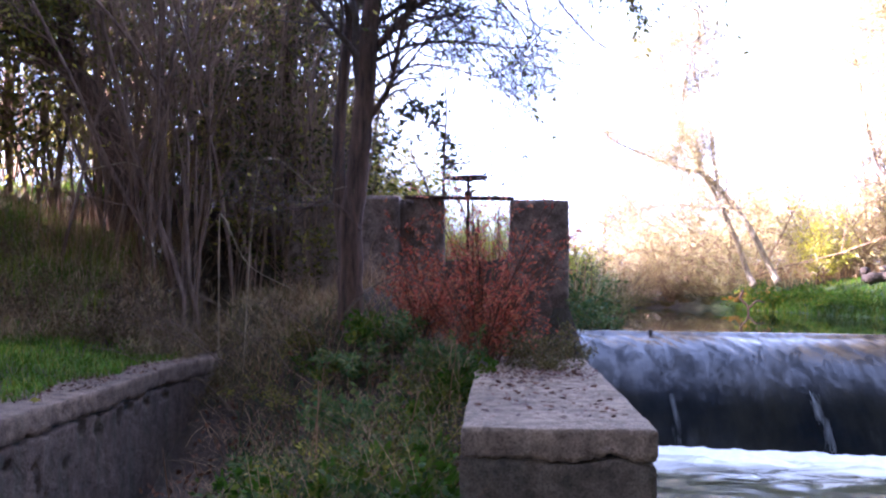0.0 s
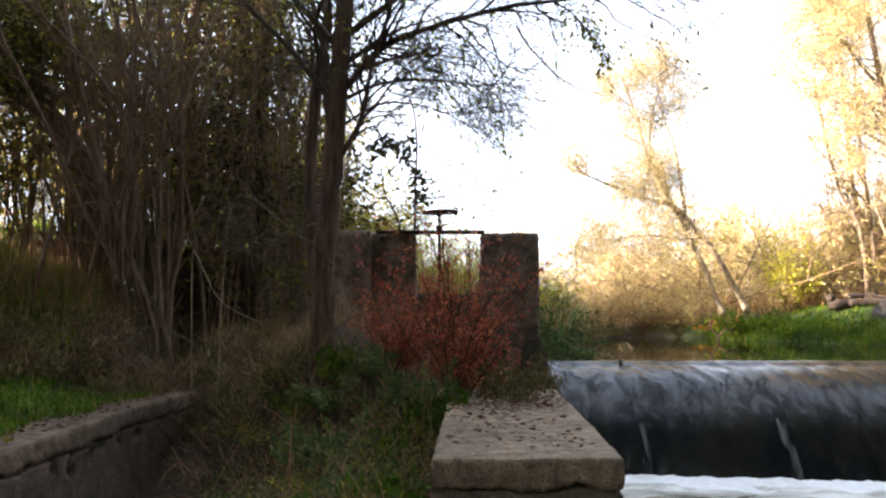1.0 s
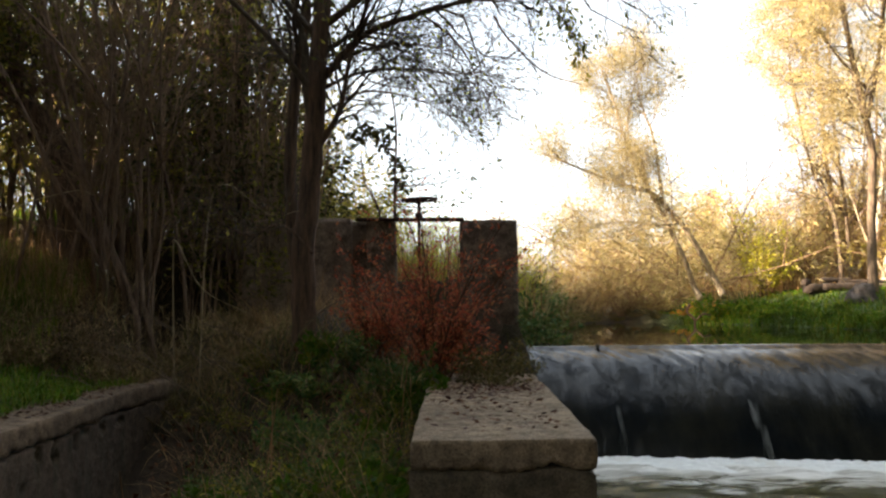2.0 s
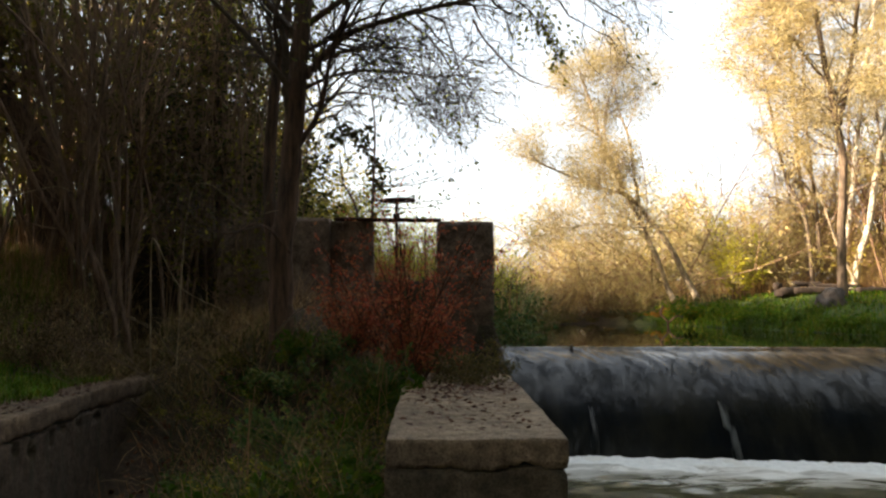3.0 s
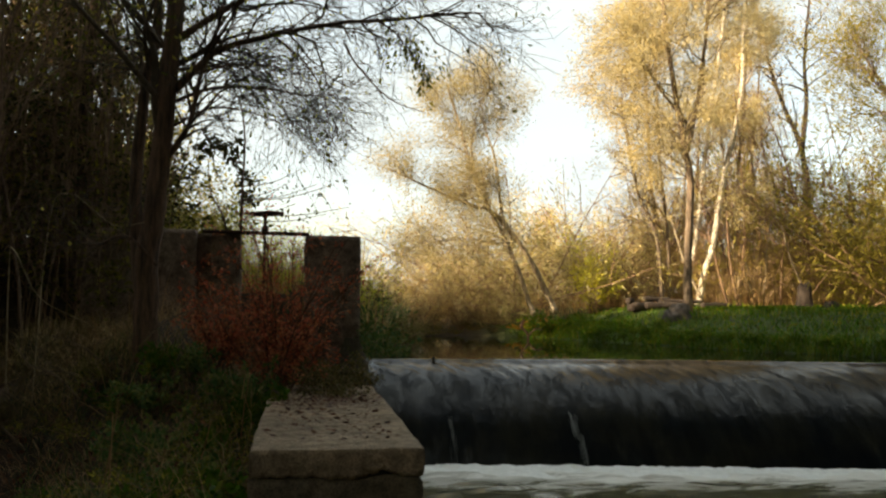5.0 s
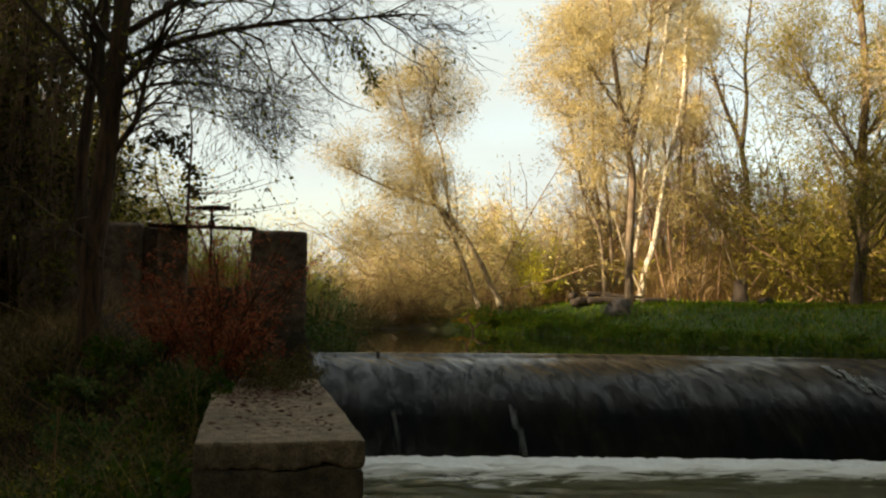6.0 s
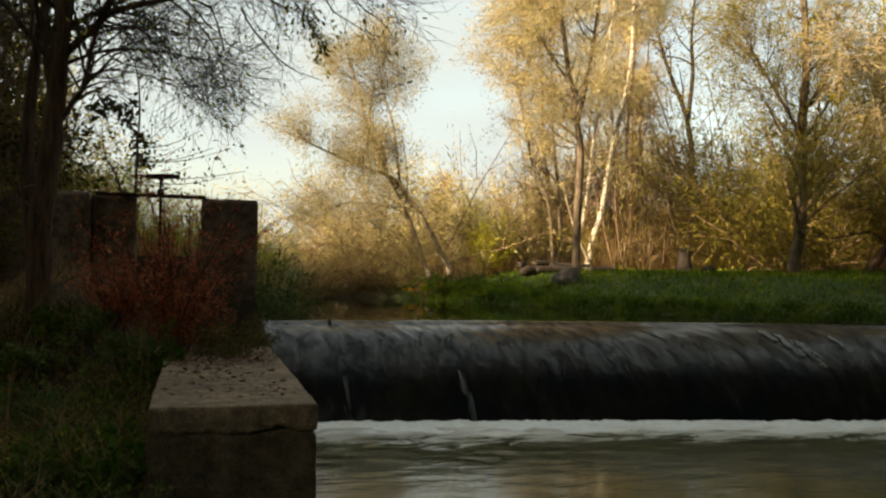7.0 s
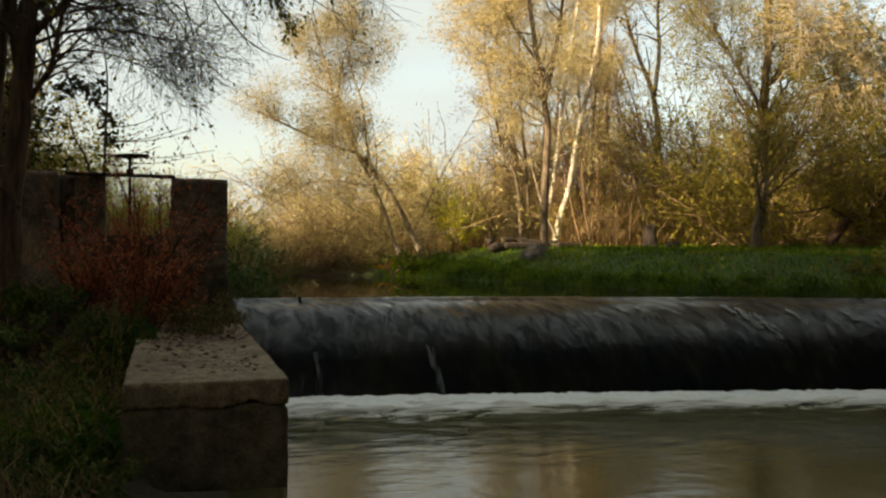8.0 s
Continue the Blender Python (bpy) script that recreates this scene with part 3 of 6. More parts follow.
def build_weir():
    xs = np.linspace(0.74, 14.0, 180)
    ss = np.concatenate([[-0.6, -0.3, -0.1], np.linspace(0, 1.10, 26)])
    g = Geo()
    rows = []
    for s in ss:
        y, z = weir_profile(xs, s, 0.0)
        rows.append(np.stack([xs, y, np.where(s < 0, Z_POND - 0.03 + 0.3 * min(s, 0) ** 1, z)], 1))
    bottom = np.stack([xs, foot_y(xs) - 0.2, np.full_like(xs, -0.7)], 1)
    backlow = np.stack([xs, crest_y(xs) + 0.5, np.full_like(xs, -0.7)], 1)
    rows = [backlow] + rows + [bottom]
    k = len(xs)
    i, j = np.meshgrid(np.arange(len(rows) - 1), np.arange(k - 1), indexing="ij")
    i, j = i.ravel(), j.ravel()
    g.add(np.concatenate(rows), np.stack([i * k + j, i * k + j + 1, (i + 1) * k + j + 1, (i + 1) * k + j], 1))
    structure("weir", g, M_WEIR, "rounded wet concrete weir across the stream", "weir")
    # water sheet on its back
    xs = np.linspace(0.80, 13.9, 640)
    ss = np.concatenate([[-0.14, -0.07], np.linspace(0, 1.03, 44)])
    comb = np.array([noise.noise(Vector((x * 9.0, 3.1, 0))) + 0.6 * noise.noise(Vector((x * 27.0, 9.1, 0))) + 0.9 * noise.noise(Vector((x * 2.3, 5.5, 0))) for x in xs])
    rows = []
    for s in ss:
        shift = np.array([noise.noise(Vector((x * 6.0 - s * 5.0, s * 3.0, 4.0))) + 0.5 * noise.noise(Vector((x * 15.0 - s * 9.0, s * 4.0, 7.0))) for x in xs])
        top = float(smooth01(0.02, 0.14, np.array(s)) * smooth01(0.62, 0.25, np.array(s)))
        lift = 0.022 + 0.0012 * comb * float(smooth01(0.05, 0.4, np.array(s))) + 0.012 * shift * top + (0.002 * shift if s > 0 else 0)
        y, z = weir_profile(xs, s, lift)
        if s < 0:
            z = np.full_like(xs, Z_POND + 0.004 + 0.006 * (s + 0.14) / 0.14)
        rows.append(np.stack([xs, y, z], 1))
    k = len(xs)
    i, j = np.meshgrid(np.arange(len(rows) - 1), np.arange(k - 1), indexing="ij")
    i, j = i.ravel(), j.ravel()
    g = Geo().add(np.concatenate(rows), np.stack([i * k + j, i * k + j + 1, (i + 1) * k + j + 1, (i + 1) * k + j], 1))
    sheet = structure("falling_water", g, M_FILM, "thin dark sheet of water sliding over the weir", "water")
    # torn white strands in the sheet
    rng = np.random.default_rng(5)
    strands = [(2.69, 0.74, 0.86, 0.012), (2.715, 0.75, 0.99, 0.014), (2.745, 0.86, 0.99, 0.010), (1.53, 0.78, 0.97, 0.012),
               (6.35, 0.32, 0.60, 0.030), (6.48, 0.40, 0.70, 0.022), (6.25, 0.25, 0.42, 0.020), (7.5, 0.36, 0.52, 0.018), (6.9, 0.30, 0.5, 0.012), (4.5, 0.42, 0.7, 0.010)]
    for x, s0, s1, w in strands:
        g = Geo()
        for q in range(40):
            top = rng.uniform(s0, s1)
            s = np.linspace(top, min(top + rng.uniform(0.02, 0.10), s1 + 0.02), 6)
            xx = x + (s - s0) * (0.16 if x > 4 else 0.05) + rng.normal(0, w * 1.1)
            y, z = weir_profile(xx, s, 0.036)
            r = w * rng.uniform(0.02, 0.06) * (4.5 if x > 6 else 1.0)
            g.tube(np.stack([xx, y - 0.008, z], 1), np.array([0.0006, r, r, r * 0.9, r * 0.6, 0.0006]), 4)
        part("water_strand", g, M_STRAND, sheet, "torn white strand of falling water")
    # boiling foam along the foot
    rng = np.random.default_rng(8)
    g = Geo()
    fx = np.linspace(0.9, 13.5, 760)
    cross = np.linspace(-0.05, 0.42, 15)
    rows = []
    for c in cross:
        h = np.array([0.5 + 0.5 * noise.noise(Vector((x * 5, c * 9, 1.0))) + 0.5 * noise.noise(Vector((x * 17, c * 21, 2.0))) + 0.25 * noise.noise(Vector((x * 41, c * 40, 2.0))) for x in fx])
        width = np.array([0.8 + 0.5 * noise.noise(Vector((x * 1.3, 7.7, 0))) for x in fx])
        env = np.clip(1 - (max(c, 0) / (0.40 * width)) ** 1.5, -0.8, 1)
        rows.append(np.stack([fx, foot_y(fx) - c, Z_POOL + 0.030 * h * np.clip(env, 0, 1) + 0.022 * env - 0.012], 1))
    k = len(fx)
    i, j = np.meshgrid(np.arange(len(rows) - 1), np.arange(k - 1), indexing="ij")
    i, j = i.ravel(), j.ravel()
    g.add(np.concatenate(rows), np.stack([i * k + j, (i + 1) * k + j, (i + 1) * k + j + 1, i * k + j + 1], 1))
    tagged(part("foam", g, M_FOAM, None, "white foam boiling at the foot of the weir"), "", "foam", "", "stuff")


def build_block():
    """Concrete side wall beside the weir: a cap slab with a broken lower edge on a body."""
    base = thing("abutment_block", "weathered concrete abutment block with a cracked cap beside the weir", "concrete block", (0.31, 7.2, -0.5))
    shift = Vector((-0.31, -7.2, 0.5))
    bm = rough_box(-0.185, 0.818, 4.74, 9.86, 0.632, Z_TOP, 0.024, 0.006, 0.006, 2.0, 0.05)
    for v in bm.verts:
        if v.co.z < 0.665:
            k = noise.noise(Vector((v.co.x * 4.2, v.co.y * 4.2, 3))) + 0.6 * noise.noise(Vector((v.co.x * 13, v.co.y * 13, 3))) + 0.4 * noise.noise(Vector((v.co.x * 31, v.co.y * 31, 3)))
            v.co.z += 0.026 * k - 0.03 * max(0.0, 0.15 - v.co.x) + 0.07 * max(0.0, noise.noise(Vector((v.co.x * 8, v.co.y * 8, 11))) - 0.05) + 0.022 * noise.noise(Vector((v.co.x * 27, v.co.y * 27, 4)))
            v.co.y += 0.012 * noise.noise(Vector((v.co.x * 17, 8, 3)))
        v.co += shift
    part("cap", bm, M_BLOCK, base, "pale weathered cap slab")
    # the body has a darker concrete tone than the cap
    bm = rough_box(-0.195, 0.811, 4.746, 9.86, -0.55, 0.622, 0.045, 0.008, 0.007, 5.0, 0.02)
    for v in bm.verts:
        if v.co.z > 0.55:
            v.co.z += 0.030 * (noise.noise(Vector((v.co.x * 4.2, v.co.y * 4.2, 3))) + 0.6 * noise.noise(Vector((v.co.x * 13, v.co.y * 13, 3)))) + 0.014 * min(0.0, noise.noise(Vector((v.co.x * 9, v.co.y * 9, 6))))
        if v.co.x < 0.2 and v.co.z < 0.45:
            v.co.x -= 0.03 * min(1.0, (0.45 - v.co.z) * 2)
        v.co += shift
    part("body", bm, M_BLOCKLOW, base, "darker concrete body")
    # dark core between cap and body; its colour adds shade to the crack
    bm = rough_box(-0.16, 0.76, 4.79, 9.8, 0.57, 0.66, 0.06, 0.01, 0.012, 9.0)
    for v in bm.verts:
        v.co += shift
    part("seam", bm, M_WEIR, base, "dark core deepening the eroded seam")


def build_left_wall():
    base = thing("channel_wall", "low concrete channel wall with a worn leaf-littered top", "wall", (-2.72, 6.5, -0.2))
    shift = Vector((2.72, -6.5, 0.2))

    def bend(v):
        v.co.x += 0.05 * noise.noise(Vector((v.co.y * 0.9, 0, 0))) - 0.10 * max(0.0, min(1.0, (v.co.y - 5.0) / 2.0)) + 0.10 * max(0.0, min(1.0, (v.co.y - 7.4) / 2.0))

    bm = rough_box(-2.98, -2.508, 2.2, 10.4, 0.672, Z_WALL, 0.030, 0.005, 0.008, 12.0, 0.04)
    for v in bm.verts:
        if v.co.x > -2.6 and v.co.z < 0.74:
            v.co.z += 0.035 * noise.noise(Vector((v.co.y * 3.3, 1, 3))) + 0.045 * max(0.0, noise.noise(Vector((v.co.y * 9, 1, 3))) + 0.15)
        bend(v)
        v.co += shift
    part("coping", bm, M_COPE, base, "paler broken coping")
    bm = rough_box(-2.95, -2.511, 2.2, 10.4, -0.2, 0.665, 0.026, 0.008, 0.007, 15.0)
    rng = np.random.default_rng(17)
    holes = [(4.45, 0.50, 0.07, 0.03), (4.62, 0.56, 0.05, 0.025), (4.9, 0.52, 0.05, 0.05), (4.95, 0.40, 0.035, 0.05), (5.05, 0.33, 0.03, 0.02), (5.5, 0.62, 0.06, 0.04), (5.75, 0.58, 0.05, 0.06), (6.1, 0.6, 0.07, 0.04), (6.3, 0.64, 0.09, 0.03), (6.7, 0.62, 0.1, 0.04), (7.1, 0.6, 0.1, 0.03), (5.3, 0.44, 0.03, 0.03)]
    for v in bm.verts:
        if v.co.z > 0.62 and v.co.x > -2.6:
            v.co.z += 0.035 * noise.noise(Vector((v.co.y * 3.3, 1, 3))) - 0.04 * max(0.0, noise.noise(Vector((v.co.y * 7, 5, 3))))
        if v.co.x > -2.6:
            for hy, hz, ry, rz in holes:
                q = ((v.co.y - hy) / ry) ** 2 + ((v.co.z - hz) / rz) ** 2 + 1.6 * noise.noise(v.co * 14)
                if q < 1.0:
                    v.co.x -= 0.05 * min(1.0, 2.5 * (1.0 - q))
        bend(v)
        v.co += shift
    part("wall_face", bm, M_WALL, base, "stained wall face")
    # dark core behind the coping joint, coloured to deepen the gap's shade
    bm = rough_box(-2.93, -2.555, 2.2, 10.4, 0.50, 0.78, 0.06, 0.01, 0.012, 18.0)
    for v in bm.verts:
        bend(v)
        v.co += shift
    part("seam", bm, M_WEIR, base, "dark core deepening the eroded seam")


def build_gate():
    wall = thing("gate_wall", "brown concrete headwall with a slot and a sluice opening", "wall", (-0.42, 10.05, 0.3))
    shift = Vector((0.42, -10.05, -0.3))
    pieces = [("pier", 0.12, 0.76, 9.90, 10.20, 0.3, 2.385), ("pier", -0.92, -0.59, 9.92, 10.20, 0.3, 2.40),
              ("panel", -2.3, -1.08, 9.90, 10.18, 0.3, 2.43), ("groove", -1.10, -0.90, 10.06, 10.18, 0.3, 2.40), ("sill", -0.61, 0.14, 9.95, 10.18, 0.3, 1.25)]
    for k, (nm, *b) in enumerate(pieces):
        bm = rough_box(*b, 0.06, 0.016, 0.009, 20.0 + k, 0.05)
        for v in bm.verts:
            v.co += shift
        part(nm, bm, M_GATE, wall)
    sl = thing("sluice_gate", "rusty sluice gate with a flat handwheel on a tall stem", "sluice gate", (-0.33, 10.02, 1.2))
    s = np.array((0.33, -10.02, -1.2))
    bm = rough_box(-1.02, 0.17, 9.90, 10.03, 2.388, 2.43, 0.05, 0.006, 0.003, 31.0)
    for v in bm.verts:
        v.co += Vector(s)
        v.co.z -= 0.012 * (v.co.x + 0.7)
    part("crossbeam", bm, M_IRON, sl)
    g = Geo().tube(np.array([(-0.33, 9.97, 1.3), (-0.33, 9.97, 1.9), (-0.33, 9.97, 2.60)]) + s, 0.017, 10)
    part("stem", g, M_IRON, sl)
    g = Geo().tube(np.array([(-0.33, 9.97, 2.40), (-0.33, 9.97, 2.47), (-0.33, 9.97, 2.48)]) + s, [0.045, 0.04, 0.018], 12)
    part("bearing", g, M_IRON, sl)
    a = np.linspace(0, 2 * np.pi, 37)
    wheel = Geo().tube(np.stack([-0.32 + 0.19 * np.cos(a), 9.97 + 0.19 * np.sin(a), 2.622 + 0.006 * np.cos(a)], 1) + s, 0.016, 8, False)
    wheel = part("handwheel", wheel, M_IRON, sl, "flat rusty handwheel")
    for q in range(5):
        b = q * 2 * np.pi / 5 + 0.3
        spoke = Geo().tube(np.array([(-0.33, 9.97, 2.607), (-0.33 + 0.18 * math.cos(b), 9.97 + 0.18 * math.sin(b), 2.62)]) + s, 0.011, 6)
        part("spoke", spoke, M_IRON, wheel)
    part("hub", Geo().tube(np.array([(-0.33, 9.97, 2.58), (-0.33, 9.97, 2.635)]) + s, 0.035, 10), M_IRON, wheel)
    for q in range(4):
        bm = rough_box(-0.58 + q * 0.175, -0.58 + q * 0.175 + 0.168, 9.985, 10.02, 1.2, 1.72 + 0.02 * (q % 2), 0.08, 0.006, 0.003, 40.0 + q)
        for v in bm.verts:
            v.co += Vector(s)
        part("board", bm, M_BOARD, sl)


build_ground()
build_water()
build_weir()
build_block()
build_left_wall()
build_gate()


# ---- plants ----
def unit(v):
    v = np.asarray(v, float)
    return v / (np.linalg.norm(v) + 1e-9)


def shoot(rng, p, d, length, steps, wig, up):
    """A wandering line from p; up bends it skywards (minus: it hangs)."""
    pts = [np.asarray(p, float)]
    d = unit(d)
    for _ in range(steps):
        d = unit(d + rng.normal(0, wig, 3) + np.array((0, 0, up)))
        pts.append(pts[-1] + d * length / steps)
    return np.array(pts)


def along_line(pts, f):
    f = np.clip(f, 0, 0.999) * (len(pts) - 1)
    i = int(f)
    return pts[i] + (pts[i + 1] - pts[i]) * (f - i), unit(pts[i + 1] - pts[i])


def branch_out(rng, wood, pts, r, spec, level, tips):
    """Side shoots of a limb, level by level; tips collects points and directions for leaves."""
    if level >= len(spec["n"]):
        if rng.uniform() > spec.get("sparse", 1.0):
            return
        k = max(1, int(spec.get("leaves", 4)))
        for f in rng.uniform(0.15, 1.0, k):
            p, d = along_line(pts, f)
            tips.append((p, d))
        return
    total = np.linalg.norm(np.diff(pts, axis=0), axis=1).sum()
    start = spec.get("start", 0.25) if level == 0 else 0.15
    for _ in range(spec["n"][level]):
        f = rng.uniform(start, 1.0)
        p, d = along_line(pts, f)
        side = unit(np.cross(d, rng.normal(size=3)))
        a = radians(spec["ang"][level]) * rng.uniform(0.6, 1.3)
        nd = d * math.cos(a) + side * math.sin(a) + np.array(spec.get("pull", (0, 0, 0)))
        ln = spec["len"][level] * rng.uniform(0.6, 1.2) * (1.15 - 0.6 * f if level == 0 else 1.0)
        rr = max(spec.get("thin", 0.0022), min(r * (1 - 0.7 * f) * 0.6, spec["rad"][level]) * rng.uniform(0.7, 1.1))
        steps = spec.get("steps", (5, 3, 2))[level]
        q = shoot(rng, p, nd, ln, steps, spec.get("wig", 0.16), spec["up"][level])
        if level < spec.get("show", 9):
            wood.tube(q, np.linspace(rr, rr * 0.3, len(q)), spec.get("sides", (5, 3, 3))[level], False)
        branch_out(rng, wood, q, rr, spec, level + 1, tips)


def crown(rng, tips, size, per=1, jitter=0.05, slim=0.42, droop=0.3):
    g = Geo()
    if not tips:
        return g
    p = np.repeat(np.array([t[0] for t in tips]), per, 0)
    d = np.repeat(np.array([t[1] for t in tips]), per, 0)
    p = p + rng.normal(0, jitter, p.shape)
    g.leaves(rng, p, size, slim, droop, 0.7, d)
    return g


def smooth_line(pts, k=4):
    """Points of a gentle curve through the given ones."""
    p = np.asarray(pts, float)
    e = np.concatenate([[2 * p[0] - p[1]], p, [2 * p[-1] - p[-2]]])
    out = []
    for i in range(1, len(e) - 2):
        for t in np.linspace(0, 1, k, endpoint=False):
            a, b, c, d = e[i - 1], e[i], e[i + 1], e[i + 2]
            out.append(0.5 * (2 * b + (c - a) * t + (2 * a - 5 * b + 4 * c - d) * t * t + (3 * b - a - 3 * c + d) * t ** 3))
    out.append(p[-1])
    return np.array(out)


def tree(name, label, at, limbs, spec, bark_mat, leaf_mat, leaf_size, seed, per=1, group="", slim=0.42, jitter=0.06, droop=0.3, twig_mat=None):
    """limbs: (line of points from the foot, radius at the start, radius at the end)."""
    rng = np.random.default_rng(seed)
    base = thing(name, label, "tree", at, group)
    at = np.array(at)
    twigs, tips = Geo(), []
    for k, (pts, r0, r1, *own) in enumerate(limbs):
        q = smooth_line(np.array(pts) - at)
        q[1:] += rng.normal(0, r0 * 0.06, q[1:].shape)
        rad = np.linspace(r0, r1, len(q))
        if k == 0:
            rad[0] *= 1.3
            rad[1] *= 1.08
        part("limb" if k else "trunk", Geo().tube(q, rad, 10 if r0 > 0.06 else 7), bark_mat, base)
        branch_out(rng, twigs, q, r0, own[0] if own else spec, 0, tips)
    if twigs.count:
        tagged(part("branchwork", twigs, twig_mat or bark_mat, base), kind="stuff")
    if tips:
        part("crown", crown(rng, tips, leaf_size, per, jitter, slim, droop), leaf_mat, base)
    return base


def rise(x, y, *heights):
    """Upright line of points from the ground at x, y: (dx, dy, z) steps."""
    z0 = float(ground_z(x, y))
    return [(x, y, z0 - 0.1)] + [(x + a, y + b, z) for a, b, z in heights]


# -- the tree beside the gate, its limb over the weir, and the thicket --
SPEC_BARE = dict(n=(26, 7, 4), ang=(50, 46, 44), len=(1.15, 0.62, 0.32), rad=(0.015, 0.006, 0.0035), up=(-0.03, -0.04, -0.05), start=0.12, wig=0.25, leaves=1, sparse=0.22, thin=0.003)
SPEC_TOP = dict(show=2, n=(11, 8, 5), ang=(50, 45, 45), len=(2.1, 1.0, 0.5), rad=(0.05, 0.016, 0.006), up=(0.05, 0.0, -0.04), start=0.45, wig=0.15, leaves=5, thin=0.004)


def build_gate_tree():
    at = (-1.30, 8.0, float(ground_z(-1.30, 8.0)))
    right = [(-1.28, 8.0, at[2] - 0.15), (-1.29, 8.0, 1.5), (-1.29, 8.0, 1.9), (-1.25, 8.0, 2.4), (-1.20, 8.0, 2.9), (-1.16, 8.0, 3.55), (-1.09, 8.0, 4.4), (-1.0, 8.05, 5.6), (-1.1, 8.1, 7.0), (-1.2, 8.2, 8.6)]
    left = [(-1.32, 8.06, 1.55), (-1.40, 8.10, 2.1), (-1.43, 8.12, 2.83), (-1.37, 8.12, 3.61), (-1.27, 8.12, 4.39), (-1.5, 8.2, 6.0), (-1.9, 8.3, 7.8)]
    limb = [(-1.10, 8.0, 3.55), (-0.84, 8.0, 3.84), (-0.64, 8.0, 3.98), (-0.17, 7.95, 4.12), (0.41, 7.9, 4.24), (0.88, 7.9, 4.29), (1.35, 7.87, 4.36), (1.75, 7.85, 4.40)]
    limb2 = [(-1.16, 8.0, 2.9), (-0.95, 7.95, 3.24), (-0.86, 7.95, 3.68), (-0.70, 7.95, 4.2), (-0.62, 7.9, 4.9)]
    limb3 = [(-1.1, 8.0, 3.45), (-0.75, 8.1, 3.62), (-0.3, 8.2, 3.66), (0.1, 8.25, 3.62), (0.45, 8.3, 3.66)]
    limb4 = [(-1.12, 8.0, 4.0), (-0.5, 7.9, 4.4), (0.2, 7.8, 4.75), (1.0, 7.7, 5.0), (1.9, 7.6, 5.3)]
    hang1 = [(-0.22, 7.95, 4.11), (0.09, 7.93, 3.85), (0.27, 7.92, 3.54), (0.33, 7.92, 3.15)]
    hang2 = [(0.45, 7.9, 4.05), (0.56, 7.9, 3.86), (0.88, 7.9, 3.54), (1.22, 7.9, 3.42)]
    tuft = [(0.75, 7.87, 4.27), (0.90, 7.87, 4.18), (1.05, 7.87, 4.02), (1.18, 7.87, 3.80)]
    low = [(-1.2, 7.95, 1.95), (-1.45, 7.8, 2.2), (-1.7, 7.6, 2.1), (-2.0, 7.4, 2.25)]
    limb5 = [(-1.14, 8.0, 3.2), (-0.8, 8.1, 3.42), (-0.5, 8.2, 3.44), (-0.2, 8.25, 3.36), (0.05, 8.3, 3.22)]
    limb6 = [(-0.95, 8.0, 3.7), (-0.55, 7.8, 3.78), (-0.15, 7.7, 3.74), (0.15, 7.6, 3.62)]
    fine = dict(SPEC_BARE, n=(5, 4), ang=(45, 40), len=(0.4, 0.2), rad=(0.005, 0.003), up=(-0.05, -0.08))
    quiet = dict(SPEC_TOP, n=(9, 8, 5))
    heavy = dict(SPEC_BARE, n=(28, 7, 3), start=0.10, pull=(0.14, 0, 0.0), wig=0.25, len=(1.1, 0.6, 0.34), up=(-0.01, -0.03, -0.05))
    tree("gate_tree", "dark two-stemmed tree with a bare limb over the weir", at,
         [(right, 0.118, 0.06, quiet), (left, 0.068, 0.03, quiet), (limb, 0.040, 0.006, heavy), (limb2, 0.03, 0.010, SPEC_BARE), (limb5, 0.014, 0.003, dict(heavy, n=(16, 6, 3), len=(0.7, 0.45, 0.28))), (limb6, 0.014, 0.003, dict(heavy, n=(14, 6, 3), len=(0.7, 0.45, 0.28))), (limb3, 0.02, 0.004, dict(heavy, n=(24, 7, 3), len=(0.8, 0.5, 0.3))), (tuft, 0.010, 0.003, dict(SPEC_BARE, n=(12, 5), ang=(60, 50), len=(0.34, 0.2), rad=(0.004, 0.003), up=(-0.08, -0.1), sparse=1.0, leaves=5)),
          (limb4, 0.035, 0.010, SPEC_BARE), (hang1, 0.012, 0.003, fine), (hang2, 0.012, 0.003, fine), (low, 0.018, 0.004, dict(SPEC_BARE, n=(12, 5, 3), len=(0.6, 0.35, 0.2)))],
         SPEC_BARE, M_BARKDARK, M_OLIVE, 0.060, 11, 1, jitter=0.03, droop=0.5, twig_mat=M_TWIG)


